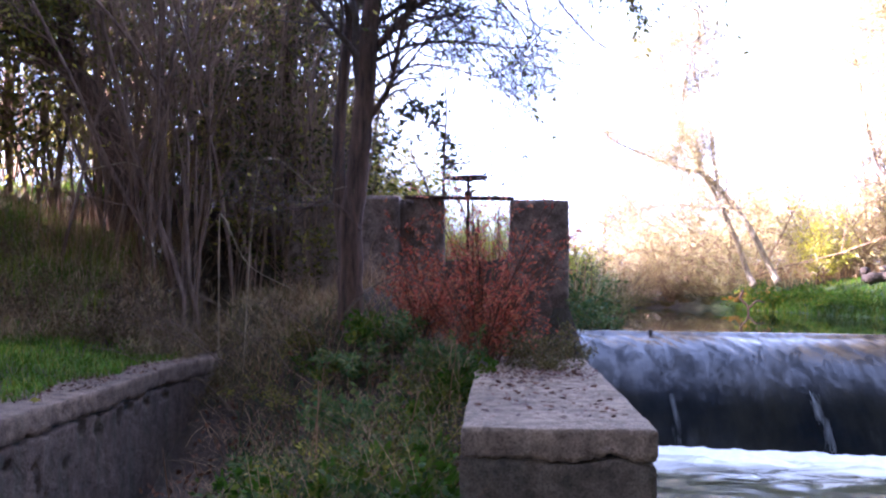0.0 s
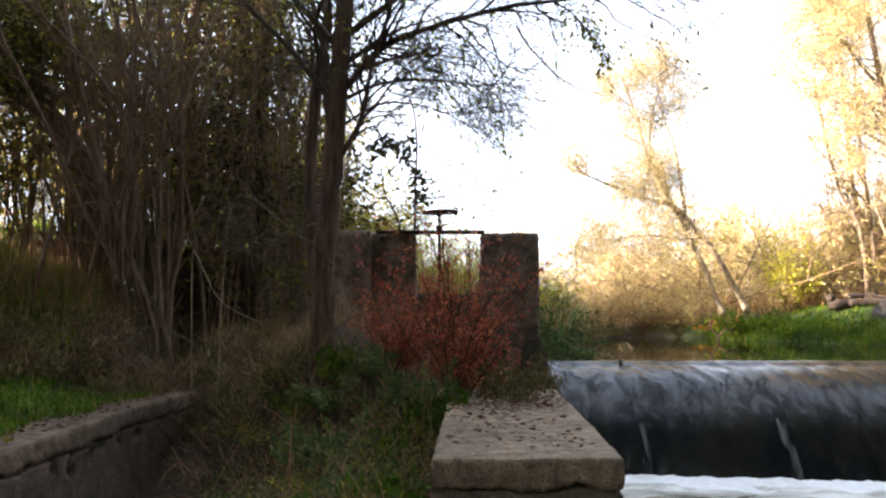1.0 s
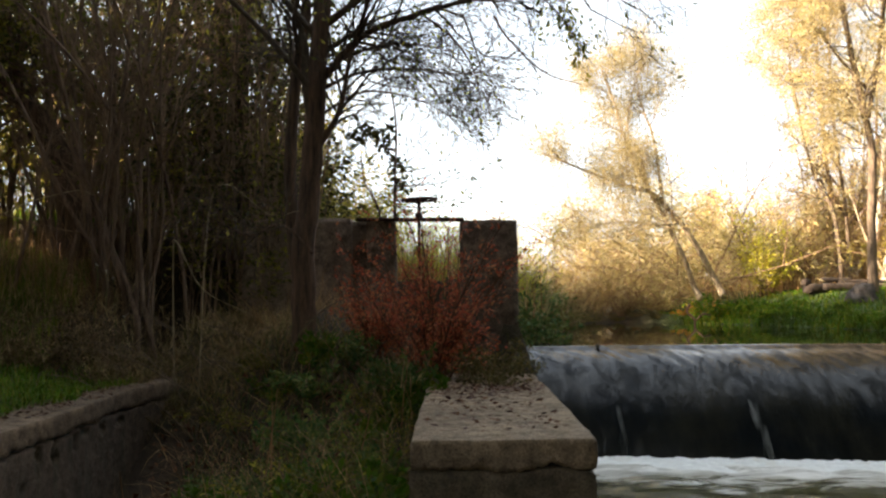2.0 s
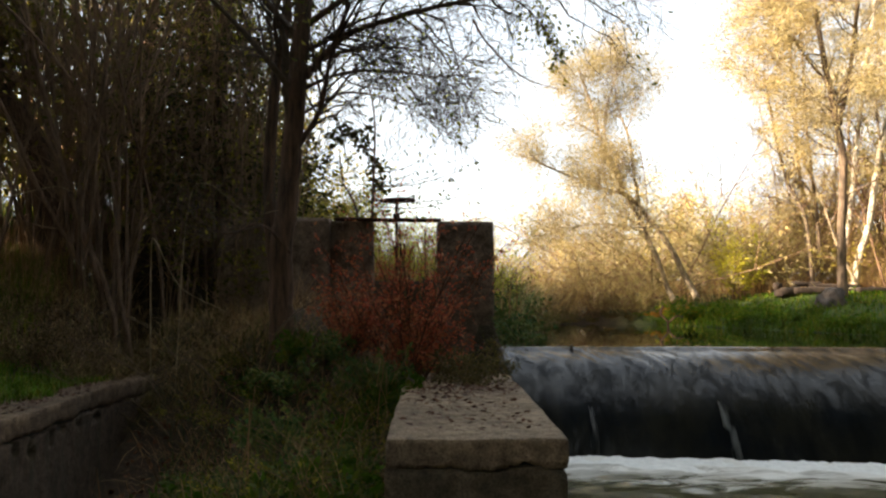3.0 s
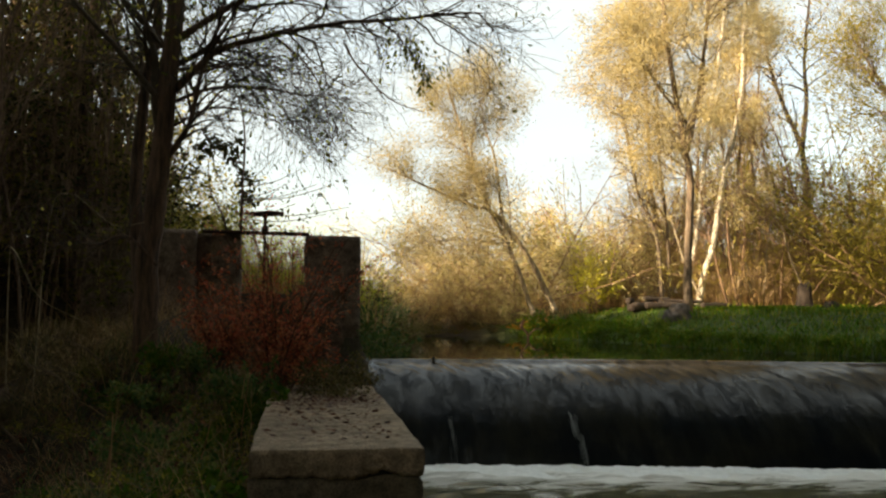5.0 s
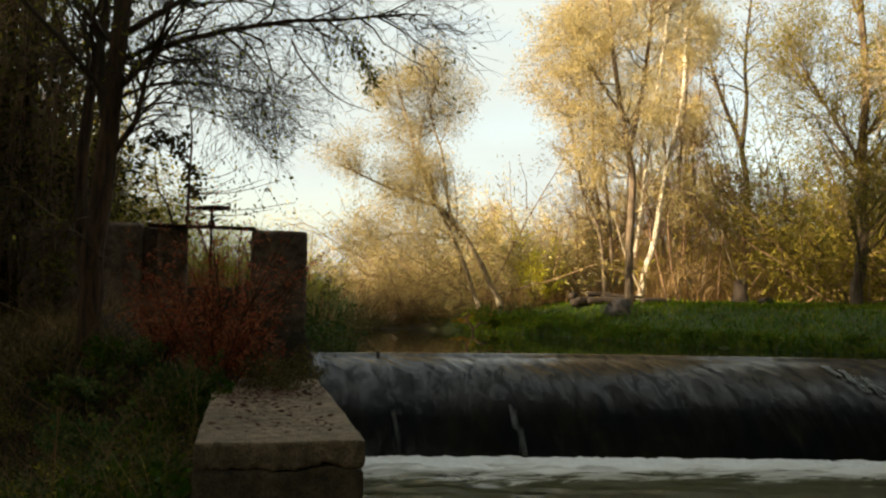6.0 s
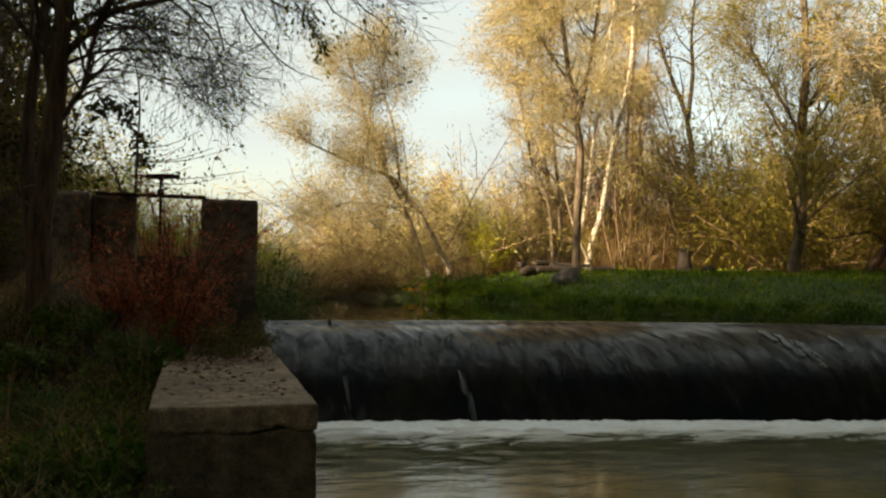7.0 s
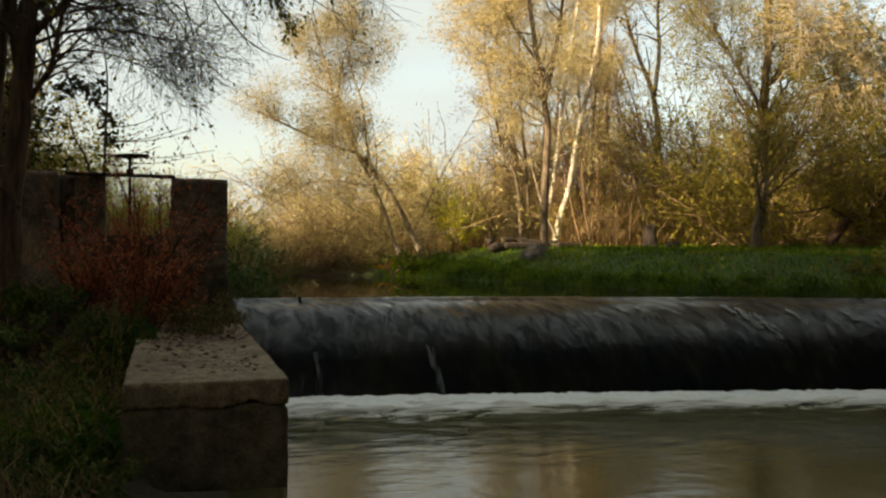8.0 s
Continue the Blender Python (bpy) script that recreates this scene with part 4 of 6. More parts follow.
def build_sapling():
    at = (-0.66, 10.45, float(ground_z(-0.66, 10.45)))
    rng = np.random.default_rng(3)
    base = thing("sapling", "slender sapling with dark leaf clusters behind the headwall", "sapling", at)
    a = np.array(at)
    wood, lv = Geo(), Geo()
    main = smooth_line(np.array([(-0.66, 10.45, a[2]), (-0.63, 10.4, 2.38), (-0.62, 10.4, 2.9), (-0.60, 10.4, 3.5), (-0.66, 10.4, 3.96), (-0.85, 10.4, 4.3)]) - a)
    wood.tube(main, np.linspace(0.022, 0.006, len(main)), 6)
    second = smooth_line(np.array([(-0.66, 10.45, a[2]), (-0.80, 10.4, 2.5), (-0.98, 10.42, 2.9), (-1.02, 10.45, 3.3)]) - a)
    wood.tube(second, np.linspace(0.016, 0.005, len(second)), 5)
    ends = [(-1.11, 3.50, 1), (-0.98, 3.48, 1), (-0.86, 3.46, 1), (-0.75, 3.34, 1), (-0.62, 3.12, 1), (-0.56, 2.93, 1), (-0.70, 3.45, 1), (-0.07, 3.09, 0), (0.1, 3.2, 0), (0.26, 3.02, 0), (0.38, 2.7, 0), (0.64, 2.78, 0), (0.0, 2.8, 0), (-0.2, 2.95, 0), (-0.3, 3.3, 0), (0.45, 3.0, 0)]
    for x, z, dense in ends:
        e = np.array((x, 10.4 + rng.normal(0, 0.15), z)) - a
        p, _ = along_line(main, float(np.clip((z - a[2] - 0.5) / 3.2, 0.25, 0.85)))
        mid = (p + e) / 2 + np.array((0, 0, -0.06))
        q = smooth_line([p, mid, e])
        wood.tube(q, np.linspace(0.007, 0.003, len(q)), 4, False)
        if dense:
            lv.leaves(rng, e + rng.normal(0, 0.055, (34, 3)), 0.095, 0.55, 0.5, 0.8)
        else:
            f = rng.uniform(0.3, 1, 16)
            lv.leaves(rng, np.array([along_line(q, t)[0] for t in f]) + rng.normal(0, 0.08, (16, 3)), 0.062, 0.38, 0.6, 0.8)
    part("stemwork", wood, M_BARKDARK, base)
    part("foliage", lv, M_IVY, base)


def cane_clump(rng, canes, height, spread, leaf_n, leaf_size, twigs=7):
    """Upright suckers with side twigs."""
    wood, tips = Geo(), []
    for _ in range(canes):
        a, rr = rng.uniform(0, 2 * np.pi), spread * math.sqrt(rng.uniform(0, 1))
        p = np.array((rr * math.cos(a), rr * math.sin(a), -0.15))
        h = height * rng.uniform(0.55, 1.1)
        d = np.array((rng.normal(0, 0.10), rng.normal(0, 0.10), 1.0))
        q = shoot(rng, p, d, h, 7, 0.07, 0.02)
        r0 = rng.uniform(0.008, 0.022)
        wood.tube(q, np.linspace(r0, 0.004, len(q)), 4, False)
        for _ in range(twigs):
            f = rng.uniform(0.2, 1.0)
            b, bd = along_line(q, f)
            t = shoot(rng, b, bd * 0.7 + rng.normal(0, 0.5, 3), rng.uniform(0.3, 0.9), 4, 0.16, 0.03)
            wood.tube(t, np.linspace(0.005, 0.002, len(t)), 3, False)
            for f2 in rng.uniform(0.2, 1.0, leaf_n):
                tips.append(along_line(t, f2))
    return wood, crown(rng, tips, leaf_size, 1, 0.04, 0.42, 0.35)


def build_thicket():
    # spots from (-5.0, 5.6) on lie out of view, added to block the sun
    spots = [(-3.6, 9.8), (-2.6, 9.9), (-4.5, 9.9), (-5.3, 9.9), (-6.0, 9.4), (-3.1, 10.6), (-2.5, 10.4), (-3.7, 10.9), (-2.0, 10.3), (-4.6, 11.6), (-2.9, 11.4), (-2.3, 11.2), (-6.3, 11.0), (-3.4, 11.8), (-5.0, 5.6), (-5.6, 4.6), (-6.1, 6.4), (-5.3, 3.4), (-6.6, 3.6), (-7.1, 5.4), (-5.9, 2.3), (-7.4, 7.4), (-7.2, 8.6), (-7.4, 2.6), (-8.2, 4.6)]
    protos = []
    for k, (canes, h, sp, ln) in enumerate([(20, 4.2, 0.38, 3), (17, 5.0, 0.42, 3), (22, 3.6, 0.45, 3)]):
        rng = np.random.default_rng(50 + k)
        wood, lv = cane_clump(rng, canes, h, sp, ln, 0.07, 8)
        base = thing("thicket_shrub", "tall brown cane thicket with sparse olive leaves on the bank", "shrub", (0, 0, 0), "thicket on the bank")
        part("cane_tangle", wood, M_CANE, base)
        part("foliage", lv, M_OLIVE, base)
        protos.append(base)
    rng = np.random.default_rng(60)
    for k, (x, y) in enumerate(spots):
        s = rng.uniform(0.85, 1.15)
        m = pose(x, y, float(ground_z(x, y)), 0, 0, rng.uniform(0, 360)) @ Matrix.Scale(s, 4)
        if k < 3:
            protos[k].matrix_basis = m
        else:
            copy_thing(protos[k % 3], m)
    # a fan of thick suckers from two stools, and thinner ones behind them
    rng = np.random.default_rng(61)
    for k in range(44):
        if k < 23:
            x, y, lean, r0, h = rng.normal(-3.42, 0.24), rng.normal(9.25, 0.2), 0.10, rng.uniform(0.012, 0.028), rng.uniform(4.2, 5.6)
        elif k < 28:
            x, y, lean, r0, h = rng.normal(-3.9, 0.3), rng.normal(9.2, 0.2), 0.16, rng.uniform(0.010, 0.022), rng.uniform(3.6, 5.0)
        elif k < 35:
            x, y, lean, r0, h = rng.uniform(-3.0, -1.9), rng.uniform(9.9, 10.6), 0.10, rng.uniform(0.012, 0.024), rng.uniform(3.4, 5.0)
        else:
            x, y, lean, r0, h = rng.uniform(-5.9, -4.1), rng.uniform(9.2, 10.6), 0.12, rng.uniform(0.014, 0.03), rng.uniform(3.2, 4.6)
        base = thing("sucker_sapling", "tall reddish-brown sucker stem rising from the thicket", "sapling", (x, y, float(ground_z(x, y))), "suckers in the thicket")
        q = shoot(rng, (0, 0, -0.1), (rng.normal(0, lean), rng.normal(0, 0.07), 1), h, 14, 0.085, 0.012)
        part("stem", Geo().tube(q, np.linspace(r0, r0 * 0.35, len(q)), 7), M_STEMRED, base)
        tw, lv = Geo(), []
        branch_out(rng, tw, q, r0, dict(n=(13, 5), ang=(34, 40), len=(1.1, 0.5), rad=(0.008, 0.004), up=(0.06, 0.0), start=0.15, wig=0.14, leaves=2, thin=0.003, sparse=0.3), 0, lv)
        tagged(part("twigwork", tw, M_CANE, base), kind="stuff")
        part("foliage", crown(rng, lv, 0.07, 1, 0.03), M_OLIVE, base)
    rng = np.random.default_rng(63)
    for k in range(16):
        x, y = rng.uniform(-3.2, -1.25), rng.uniform(7.6, 8.6)
        base = thing("arching_cane", "bare pale cane arching out of the undergrowth", "cane", (x, y, float(ground_z(x, y))), "arching canes")
        q = shoot(rng, (0, 0, -0.05), (rng.choice((-1, 1)) * rng.uniform(0.4, 1.0), rng.uniform(-0.5, 0.1), 1.3), rng.uniform(0.9, 2.0), 12, 0.07, -0.13)
        r0 = rng.uniform(0.005, 0.010)
        part("stem", Geo().tube(q, np.linspace(r0, 0.002, len(q)), 5), M_STEM, base)
        tw, none = Geo(), []
        branch_out(rng, tw, q, r0, dict(n=(6, 3), ang=(45, 40), len=(0.35, 0.18), rad=(0.004, 0.002), up=(-0.03, -0.05), start=0.3, wig=0.14, leaves=1, thin=0.0018), 0, none)
        tagged(part("twigwork", tw, M_STEM, base), kind="stuff")
    # three long bleached canes that bend out over the slope
    for pts, r0 in [([(-2.55, 8.3), (-2.50, 8.1, 1.9), (-2.40, 7.9, 2.06), (-2.18, 7.9, 1.65), (-1.78, 7.9, 1.43)], 0.007),
                    ([(-2.30, 8.2), (-2.15, 8.0, 2.3), (-1.95, 7.9, 2.57), (-1.58, 7.9, 2.30), (-1.30, 7.8, 2.32)], 0.006),
                    ([(-4.60, 8.9), (-4.43, 8.8, 2.4), (-3.74, 8.8, 2.64), (-3.50, 8.8, 2.60)], 0.009)]:
        x, y = pts[0]
        foot = (x, y, float(ground_z(x, y)))
        base = thing("arching_cane", "bleached dead cane bending out over the slope", "cane", foot, "arching canes")
        q = smooth_line(np.array([(x, y, foot[2] - 0.05)] + pts[1:]) - np.array(foot), 5)
        part("stem", Geo().tube(q, np.linspace(r0, 0.003, len(q)), 5), M_PALETWIG, base)
    leafy = dict(show=2, n=(16, 9, 6), ang=(55, 50, 45), len=(1.5, 0.8, 0.4), rad=(0.03, 0.010, 0.004), up=(0.02, -0.02, -0.05), start=0.12, wig=0.17, leaves=5, thin=0.003)
    tree("ivy_tree", "dark tree densely wrapped in ivy and olive leaves", (-2.35, 10.6, float(ground_z(-2.35, 10.6))),
         [(rise(-2.35, 10.6, (0.0, 0, 2.3), (-0.1, 0, 3.3), (-0.1, 0, 4.5), (0.1, 0, 5.8), (0.2, 0, 7.0)), 0.15, 0.04, dict(leafy, n=(38, 10, 6)))], SPEC_FAR, M_BARKDARK, M_IVY, 0.08, 21, 1, jitter=0.08)
    tree("olive_tree", "leafy olive-green tree in the bank thicket", (-3.7, 11.2, float(ground_z(-3.7, 11.2))),
         [(rise(-3.7, 11.2, (0.1, 0, 3.0), (0.2, 0, 4.5), (0.2, 0.2, 6), (0.0, 0.2, 7.4)), 0.13, 0.03, dict(leafy, n=(26, 10, 6), start=0.25))], SPEC_FAR, M_BARKDARK, M_OLIVE, 0.08, 22, 1, jitter=0.08)
    tree("leaning_dark_tree", "dark leaning tree deep in the thicket", (-3.95, 9.5, float(ground_z(-3.95, 9.5))),
         [([(-3.95, 9.5, 1.8), (-4.03, 9.45, 2.6), (-4.17, 9.4, 3.25), (-4.55, 9.4, 3.7), (-4.98, 9.4, 4.1), (-5.4, 9.4, 4.45), (-6.2, 9.4, 5.3)], 0.165, 0.07, dict(leafy, n=(44, 10, 6), start=0.35))], SPEC_FAR, M_BARKDARK, M_OLIVE, 0.095, 23, 1, jitter=0.08)
    for k, (x, y, h) in enumerate([(-3.0, 11.8, 4.2), (-5.6, 12.6, 5.0)]):
        tree("backing_tree", "dense dark-leaved tree behind the cane thicket", (x, y, float(ground_z(x, y))),
             [(rise(x, y, (0.1, 0, 2.6), (0.0, 0, 1.6 + h * 0.5), (0.1, 0, 1.6 + h)), 0.10, 0.03, dict(leafy, n=(36, 10, 6), start=0.05))], SPEC_FAR, M_BARKDARK, M_OLIVE, 0.11, 26 + k, 1, "trees behind the thicket", jitter=0.08)
    tree("bank_tree", "tall leafy tree at the back of the bank", (-5.4, 7.2, float(ground_z(-5.4, 7.2))),
         [(rise(-5.4, 7.2, (0.1, 0, 4.0), (0.0, 0, 6), (0.2, 0.2, 7.5), (0.0, 0.2, 9.0)), 0.16, 0.04, dict(SPEC_TOP, n=(15, 10, 6), start=0.45, leaves=5))], SPEC_FAR, M_BARKDARK, M_OLIVE, 0.11, 24, 1)
    tree("bank_tree", "tall leafy tree at the back of the bank", (-6.3, 4.6, float(ground_z(-6.3, 4.6))),
         [(rise(-6.3, 4.6, (0.1, 0, 4.0), (0.0, 0, 6), (0.2, 0.2, 8), (0.0, 0.2, 9.8)), 0.17, 0.04, dict(SPEC_TOP, n=(32, 11, 7), start=0.3, leaves=6))], SPEC_FAR, M_BARKDARK, M_OLIVE, 0.11, 25, 1)


def build_unseen_shade_wood():
    """Unseen trees added on the banks downstream to shade the weir."""
    protos = []
    for k, h in enumerate((11.0, 9.5)):
        s = dict(SPEC_TOP, show=1, n=(21, 9, 5), len=(h * 0.30, h * 0.15, h * 0.08), start=0.12, leaves=3)
        protos.append(tree("shade_tree", "tall leafy tree added out of view for shade", (0, 0, 0), [([(0, 0, -0.2), (0.1, 0, h * 0.3), (0, 0.1, h * 0.6), (0.1, 0, h)], 0.17, 0.04, s)], s, M_BARKDARK, M_OLIVE, 0.46, 650 + k, 2, "wood downstream", jitter=0.2))
    spots = [(-10.5, 2.2), (-7.2, 4.8), (-9.8, 3.8), (-0.8, -5.0), (2.6, -7.0), (6.0, -6.5), (9.5, -5.0), (-4.4, -6.0), (1.0, -10.5), (13.5, -2.5), (5.0, -11), (16.5, 2.5), (-9.0, 3.0), (11, -9), (-7.6, -4.6), (16.8, 7.0), (12.5, 2.6), (9.8, -0.6), (-2.0, -9), (-8.0, 1.0), (-11, 5), (-11, 1), (-6.5, -3), (-9.6, 6.0), (0.8, -4.2), (4.2, -4.6), (-2.6, -4.4), (7.4, -4.2), (2.4, -5.4)]
    rng = np.random.default_rng(660)
    for k, (x, y) in enumerate(spots):
        m = pose(x, y, float(ground_z(x, y)), 0, 0, rng.uniform(0, 360)) @ Matrix.Scale(rng.uniform(0.9, 1.1), 4)
        if k < 2:
            protos[k].matrix_basis = m
        else:
            copy_thing(protos[k % 2], m)


def build_unseen_boughs():
    """Unseen tall trees added to lean over the stream and close the sky above."""
    s = dict(SPEC_TOP, show=1, n=(42, 9, 5), ang=(70, 50, 45), len=(3.4, 1.6, 0.8), start=0.3, leaves=5)
    for k, (start, pts) in enumerate([(0.55, [(-5.0, 3.0, 1.6), (-4.2, 3.4, 5.0), (-1.5, 4.2, 7.8), (2.5, 5.0, 9.0), (6.5, 5.6, 9.4)]), (0.3, [(14.5, 1.5, 0.6), (13.5, 2.4, 5.0), (10.5, 4.2, 8.2), (7.0, 6.0, 9.6), (4.0, 7.0, 10.0)]), (0.62, [(-4.8, -1.6, 0.8), (-3.6, -1.2, 5.0), (0.0, 0.2, 8.4), (4.0, 1.0, 9.2), (8.0, 1.6, 9.6)])]):
        tree("leaning_shade_tree", "unseen leafy tree added high over the stream for shade", pts[0], [(pts, 0.2, 0.05, dict(s, start=start))], s, M_BARKDARK, M_OLIVE, 0.42, 670 + k, 1, "trees leaning over the stream", jitter=0.25)


def build_red_shrub():
    rng = np.random.default_rng(71)
    at = (-0.12, 8.25, 0.76)
    base = thing("red_shrub", "red-leaved autumn shrub growing over the abutment", "shrub", at)
    wood, tips = Geo(), []
    for k in range(40):
        a = rng.uniform(0, 2 * np.pi)
        d = np.array((0.62 * math.cos(a) + 0.03, 0.42 * math.sin(a), 1.0))
        p = np.array((rng.normal(0, 0.09), rng.normal(0, 0.09), 0.0))
        q = shoot(rng, p, d, rng.uniform(0.5, 1.75), 7, 0.09, 0.03)
        wood.tube(q, np.linspace(0.008, 0.003, len(q)), 4, False)
        for _ in range(16):
            b, bd = along_line(q, rng.uniform(0.15, 1))
            t = shoot(rng, b, bd + rng.normal(0, 0.6, 3), rng.uniform(0.14, 0.34), 3, 0.15, 0.02)
            wood.tube(t, np.linspace(0.003, 0.0015, len(t)), 3, False)
            for f in rng.uniform(0.1, 1, 8):
                tips.append(along_line(t, f))
    part("stemwork", wood, M_LITTER, base)
    part("foliage", crown(rng, tips, 0.042, 1, 0.02, 0.42, 0.2), M_RED, base)
    # a smaller one beside it
    rng = np.random.default_rng(72)
    base = thing("red_shrub", "small red-leaved shrub at the foot of the tree", "shrub", (-0.68, 8.3, float(ground_z(-0.68, 8.3))))
    wood, tips = Geo(), []
    for k in range(22):
        a = rng.uniform(0, 2 * np.pi)
        q = shoot(rng, (rng.normal(0, 0.08), rng.normal(0, 0.08), 0), (0.6 * math.cos(a), 0.5 * math.sin(a), 1), rng.uniform(0.4, 0.95), 6, 0.1, 0.02)
        wood.tube(q, np.linspace(0.006, 0.002, len(q)), 4, False)
        for _ in range(10):
            b, bd = along_line(q, rng.uniform(0.2, 1))
            t = shoot(rng, b, bd + rng.normal(0, 0.6, 3), 0.2, 3, 0.15, 0.02)
            wood.tube(t, np.linspace(0.003, 0.0015, len(t)), 3, False)
            for f in rng.uniform(0.1, 1, 9):
                tips.append(along_line(t, f))
    part("stemwork", wood, M_LITTER, base)
    part("foliage", crown(rng, tips, 0.042, 1, 0.02, 0.42, 0.2), M_RED, base)


def bush_mesh(rng, stems, height, spread, per, leaf_size, twig=10, slim=0.45, droop=0.2, upright=0.9, flat=1.0):
    wood, tips = Geo(), []
    for k in range(stems):
        a = rng.uniform(0, 2 * np.pi)
        d = np.array((spread * math.cos(a), spread * math.sin(a), upright * rng.uniform(0.5, 1.2)))
        p = np.array((rng.normal(0, 0.12 * spread), rng.normal(0, 0.12 * spread), -0.05))
        q = shoot(rng, p, d, height * rng.uniform(0.6, 1.15), 7, 0.12, 0.02 - 0.05 * droop)
        wood.tube(q, np.linspace(0.005 + 0.002 * height, 0.002, len(q)), 4, False)
        for _ in range(twig):
            b, bd = along_line(q, rng.uniform(0.15, 1))
            t = shoot(rng, b, bd + rng.normal(0, 0.65, 3), height * rng.uniform(0.12, 0.34), 2, 0.18, 0.0)
            if rng.uniform() < 0.3:
                wood.tube(t, np.linspace(0.003 + 0.001 * height, 0.0018, len(t)), 3, False)
            for f in rng.uniform(0.05, 1, per):
                tips.append(along_line(t, f))
    return wood, crown(rng, tips, leaf_size, 1, 0.03 * height, slim, droop)


def bushes(name, label, category, group, spots, variants, wood_mat, leaf_mat, seed, size_range=(0.85, 1.2), grown=1.0):
    """Copies of a few bush shapes at (x, y, scale) spots, set into the ground."""
    protos = []
    for k, v in enumerate(variants):
        wood, lv = bush_mesh(np.random.default_rng(seed + k), **v)
        base = thing(name, label, category, (0, 0, 0), group)
        part("stemwork", wood, wood_mat, base)
        part("foliage", lv, leaf_mat, base)
        protos.append(base)
    rng = np.random.default_rng(seed + 99)
    for k, spot in enumerate(spots):
        x, y, s = spot[:3]
        s *= grown
        z = spot[3] if len(spot) > 3 else float(ground_z(x, y))
        m = pose(x, y, z, 0, 0, rng.uniform(0, 360)) @ Matrix.Diagonal((s * rng.uniform(*size_range), s * rng.uniform(*size_range), s * rng.uniform(*size_range), 1))
        if k < len(protos):
            protos[k].matrix_basis = m
        else:
            copy_thing(protos[k % len(protos)], m)
    for p in protos[len(spots):]:
        p.location.z = -3


def build_channel_plants():
    bush = dict(stems=16, height=0.55, spread=0.8, per=10, leaf_size=0.066, twig=9, slim=0.5, droop=0.6, upright=0.6)
    spots = [(-0.55, 4.9, 0.75), (-0.9, 5.2, 0.8), (-1.25, 4.9, 0.7), (-0.45, 5.6, 0.8), (-0.8, 6.0, 0.8), (-1.3, 5.8, 0.75), (-1.6, 6.5, 0.75), (-0.5, 6.5, 0.8), (-1.0, 6.7, 0.8), 
             (-0.6, 7.2, 0.8), (-1.1, 7.4, 0.8), (-1.6, 7.4, 0.7), (-0.35, 7.6, 0.8), (-1.6, 7.9, 0.7), (-0.4, 4.4, 0.7), (-0.9, 4.4, 0.65), (-1.35, 6.2, 0.7), (-0.75, 5.5, 0.7), (-1.15, 5.4, 0.7), (-1.7, 5.6, 0.55), (-1.5, 5.1, 0.5)]
    bushes("bramble", "low tangled green bramble in the silted channel", "bramble", "brambles in the channel", spots[::2] + [(-0.9, 7.9, 0.8)], [bush, dict(bush, stems=18, height=0.5)], M_CANE, M_GREEN, 200, grown=1.15)
    bushes("bramble", "yellowing weedy undergrowth in the silted channel", "bramble", "brambles in the channel", spots[1::2], [dict(bush, leaf_size=0.045, stems=16), dict(bush, height=0.65, leaf_size=0.04)], M_CANE, M_OLIVE, 210)
    over = dict(stems=18, height=0.6, spread=0.8, per=6, leaf_size=0.045, twig=9, slim=0.5, droop=0.7, upright=0.6)
    bushes("overhanging_weed", "olive weeds hanging over the abutment edge", "weed", "weeds on the abutment", [(0.42, 8.0, 0.75, 0.76), (0.48, 8.7, 0.8, 0.76), (0.3, 8.9, 1.0, 0.76), (0.42, 9.4, 0.9, 0.76), (0.15, 9.2, 1.2, 0.76), (-0.2, 9.0, 1.1, 0.76), (0.45, 7.65, 0.45, 0.77)], [dict(over, stems=24, per=9), dict(over, height=0.5, stems=22, per=9)], M_CANE, M_WEED, 220, grown=0.95)
    green = dict(stems=12, height=0.30, spread=0.85, per=9, leaf_size=0.055, twig=6, slim=0.5, droop=0.3, upright=0.6)
    bushes("nettle", "bright green nettle tuft beside the abutment", "weed", "nettles", [(-0.30, 7.15, 1.0, 0.66), (-0.28, 7.5, 0.9, 0.70), (-1.1, 7.75, 1.0), (-1.45, 7.55, 0.9), (-0.55, 4.75, 1.4), (-0.85, 4.95, 1.3), (-0.45, 5.2, 1.4), (-1.15, 5.1, 1.1), (-0.7, 5.7, 1.2), (-0.4, 5.9, 1.1), (-1.5, 4.7, 1.1), (-0.6, 6.7, 1.0)], [green], M_GREEN, M_GRASS, 230)
    rng = np.random.default_rng(240)
    inside = lambda x, y: (x > -1.72 - 0.5 * smooth01(5.8, 7.8, y)) & (x < -0.25)
    g = Geo()
    g.arcs(rng, scatter(rng, 3200, -2.45, -0.22, 3.4, 8.2, inside), 0.36, 0.009, 0.95, 1.4)
    tagged(part("channel_grass", g, M_GREEN, None, "rank dark grass filling the silted channel"), "", "grass", "", "stuff")
    g = Geo()
    g.arcs(rng, scatter(rng, 2000, -2.45, -0.22, 3.6, 9.4, inside) + (0, 0, 0.06), 0.5, 0.006, 0.7, 1.0)
    g.arcs(rng, scatter(rng, 1500, -2.4, -0.3, 6.4, 9.6), 0.42, 0.007, 0.5, 0.8)
    tagged(part("dry_stalks", g, M_DRY, None, "dry bent stalks among the channel weeds"), "", "dry grass", "", "stuff")
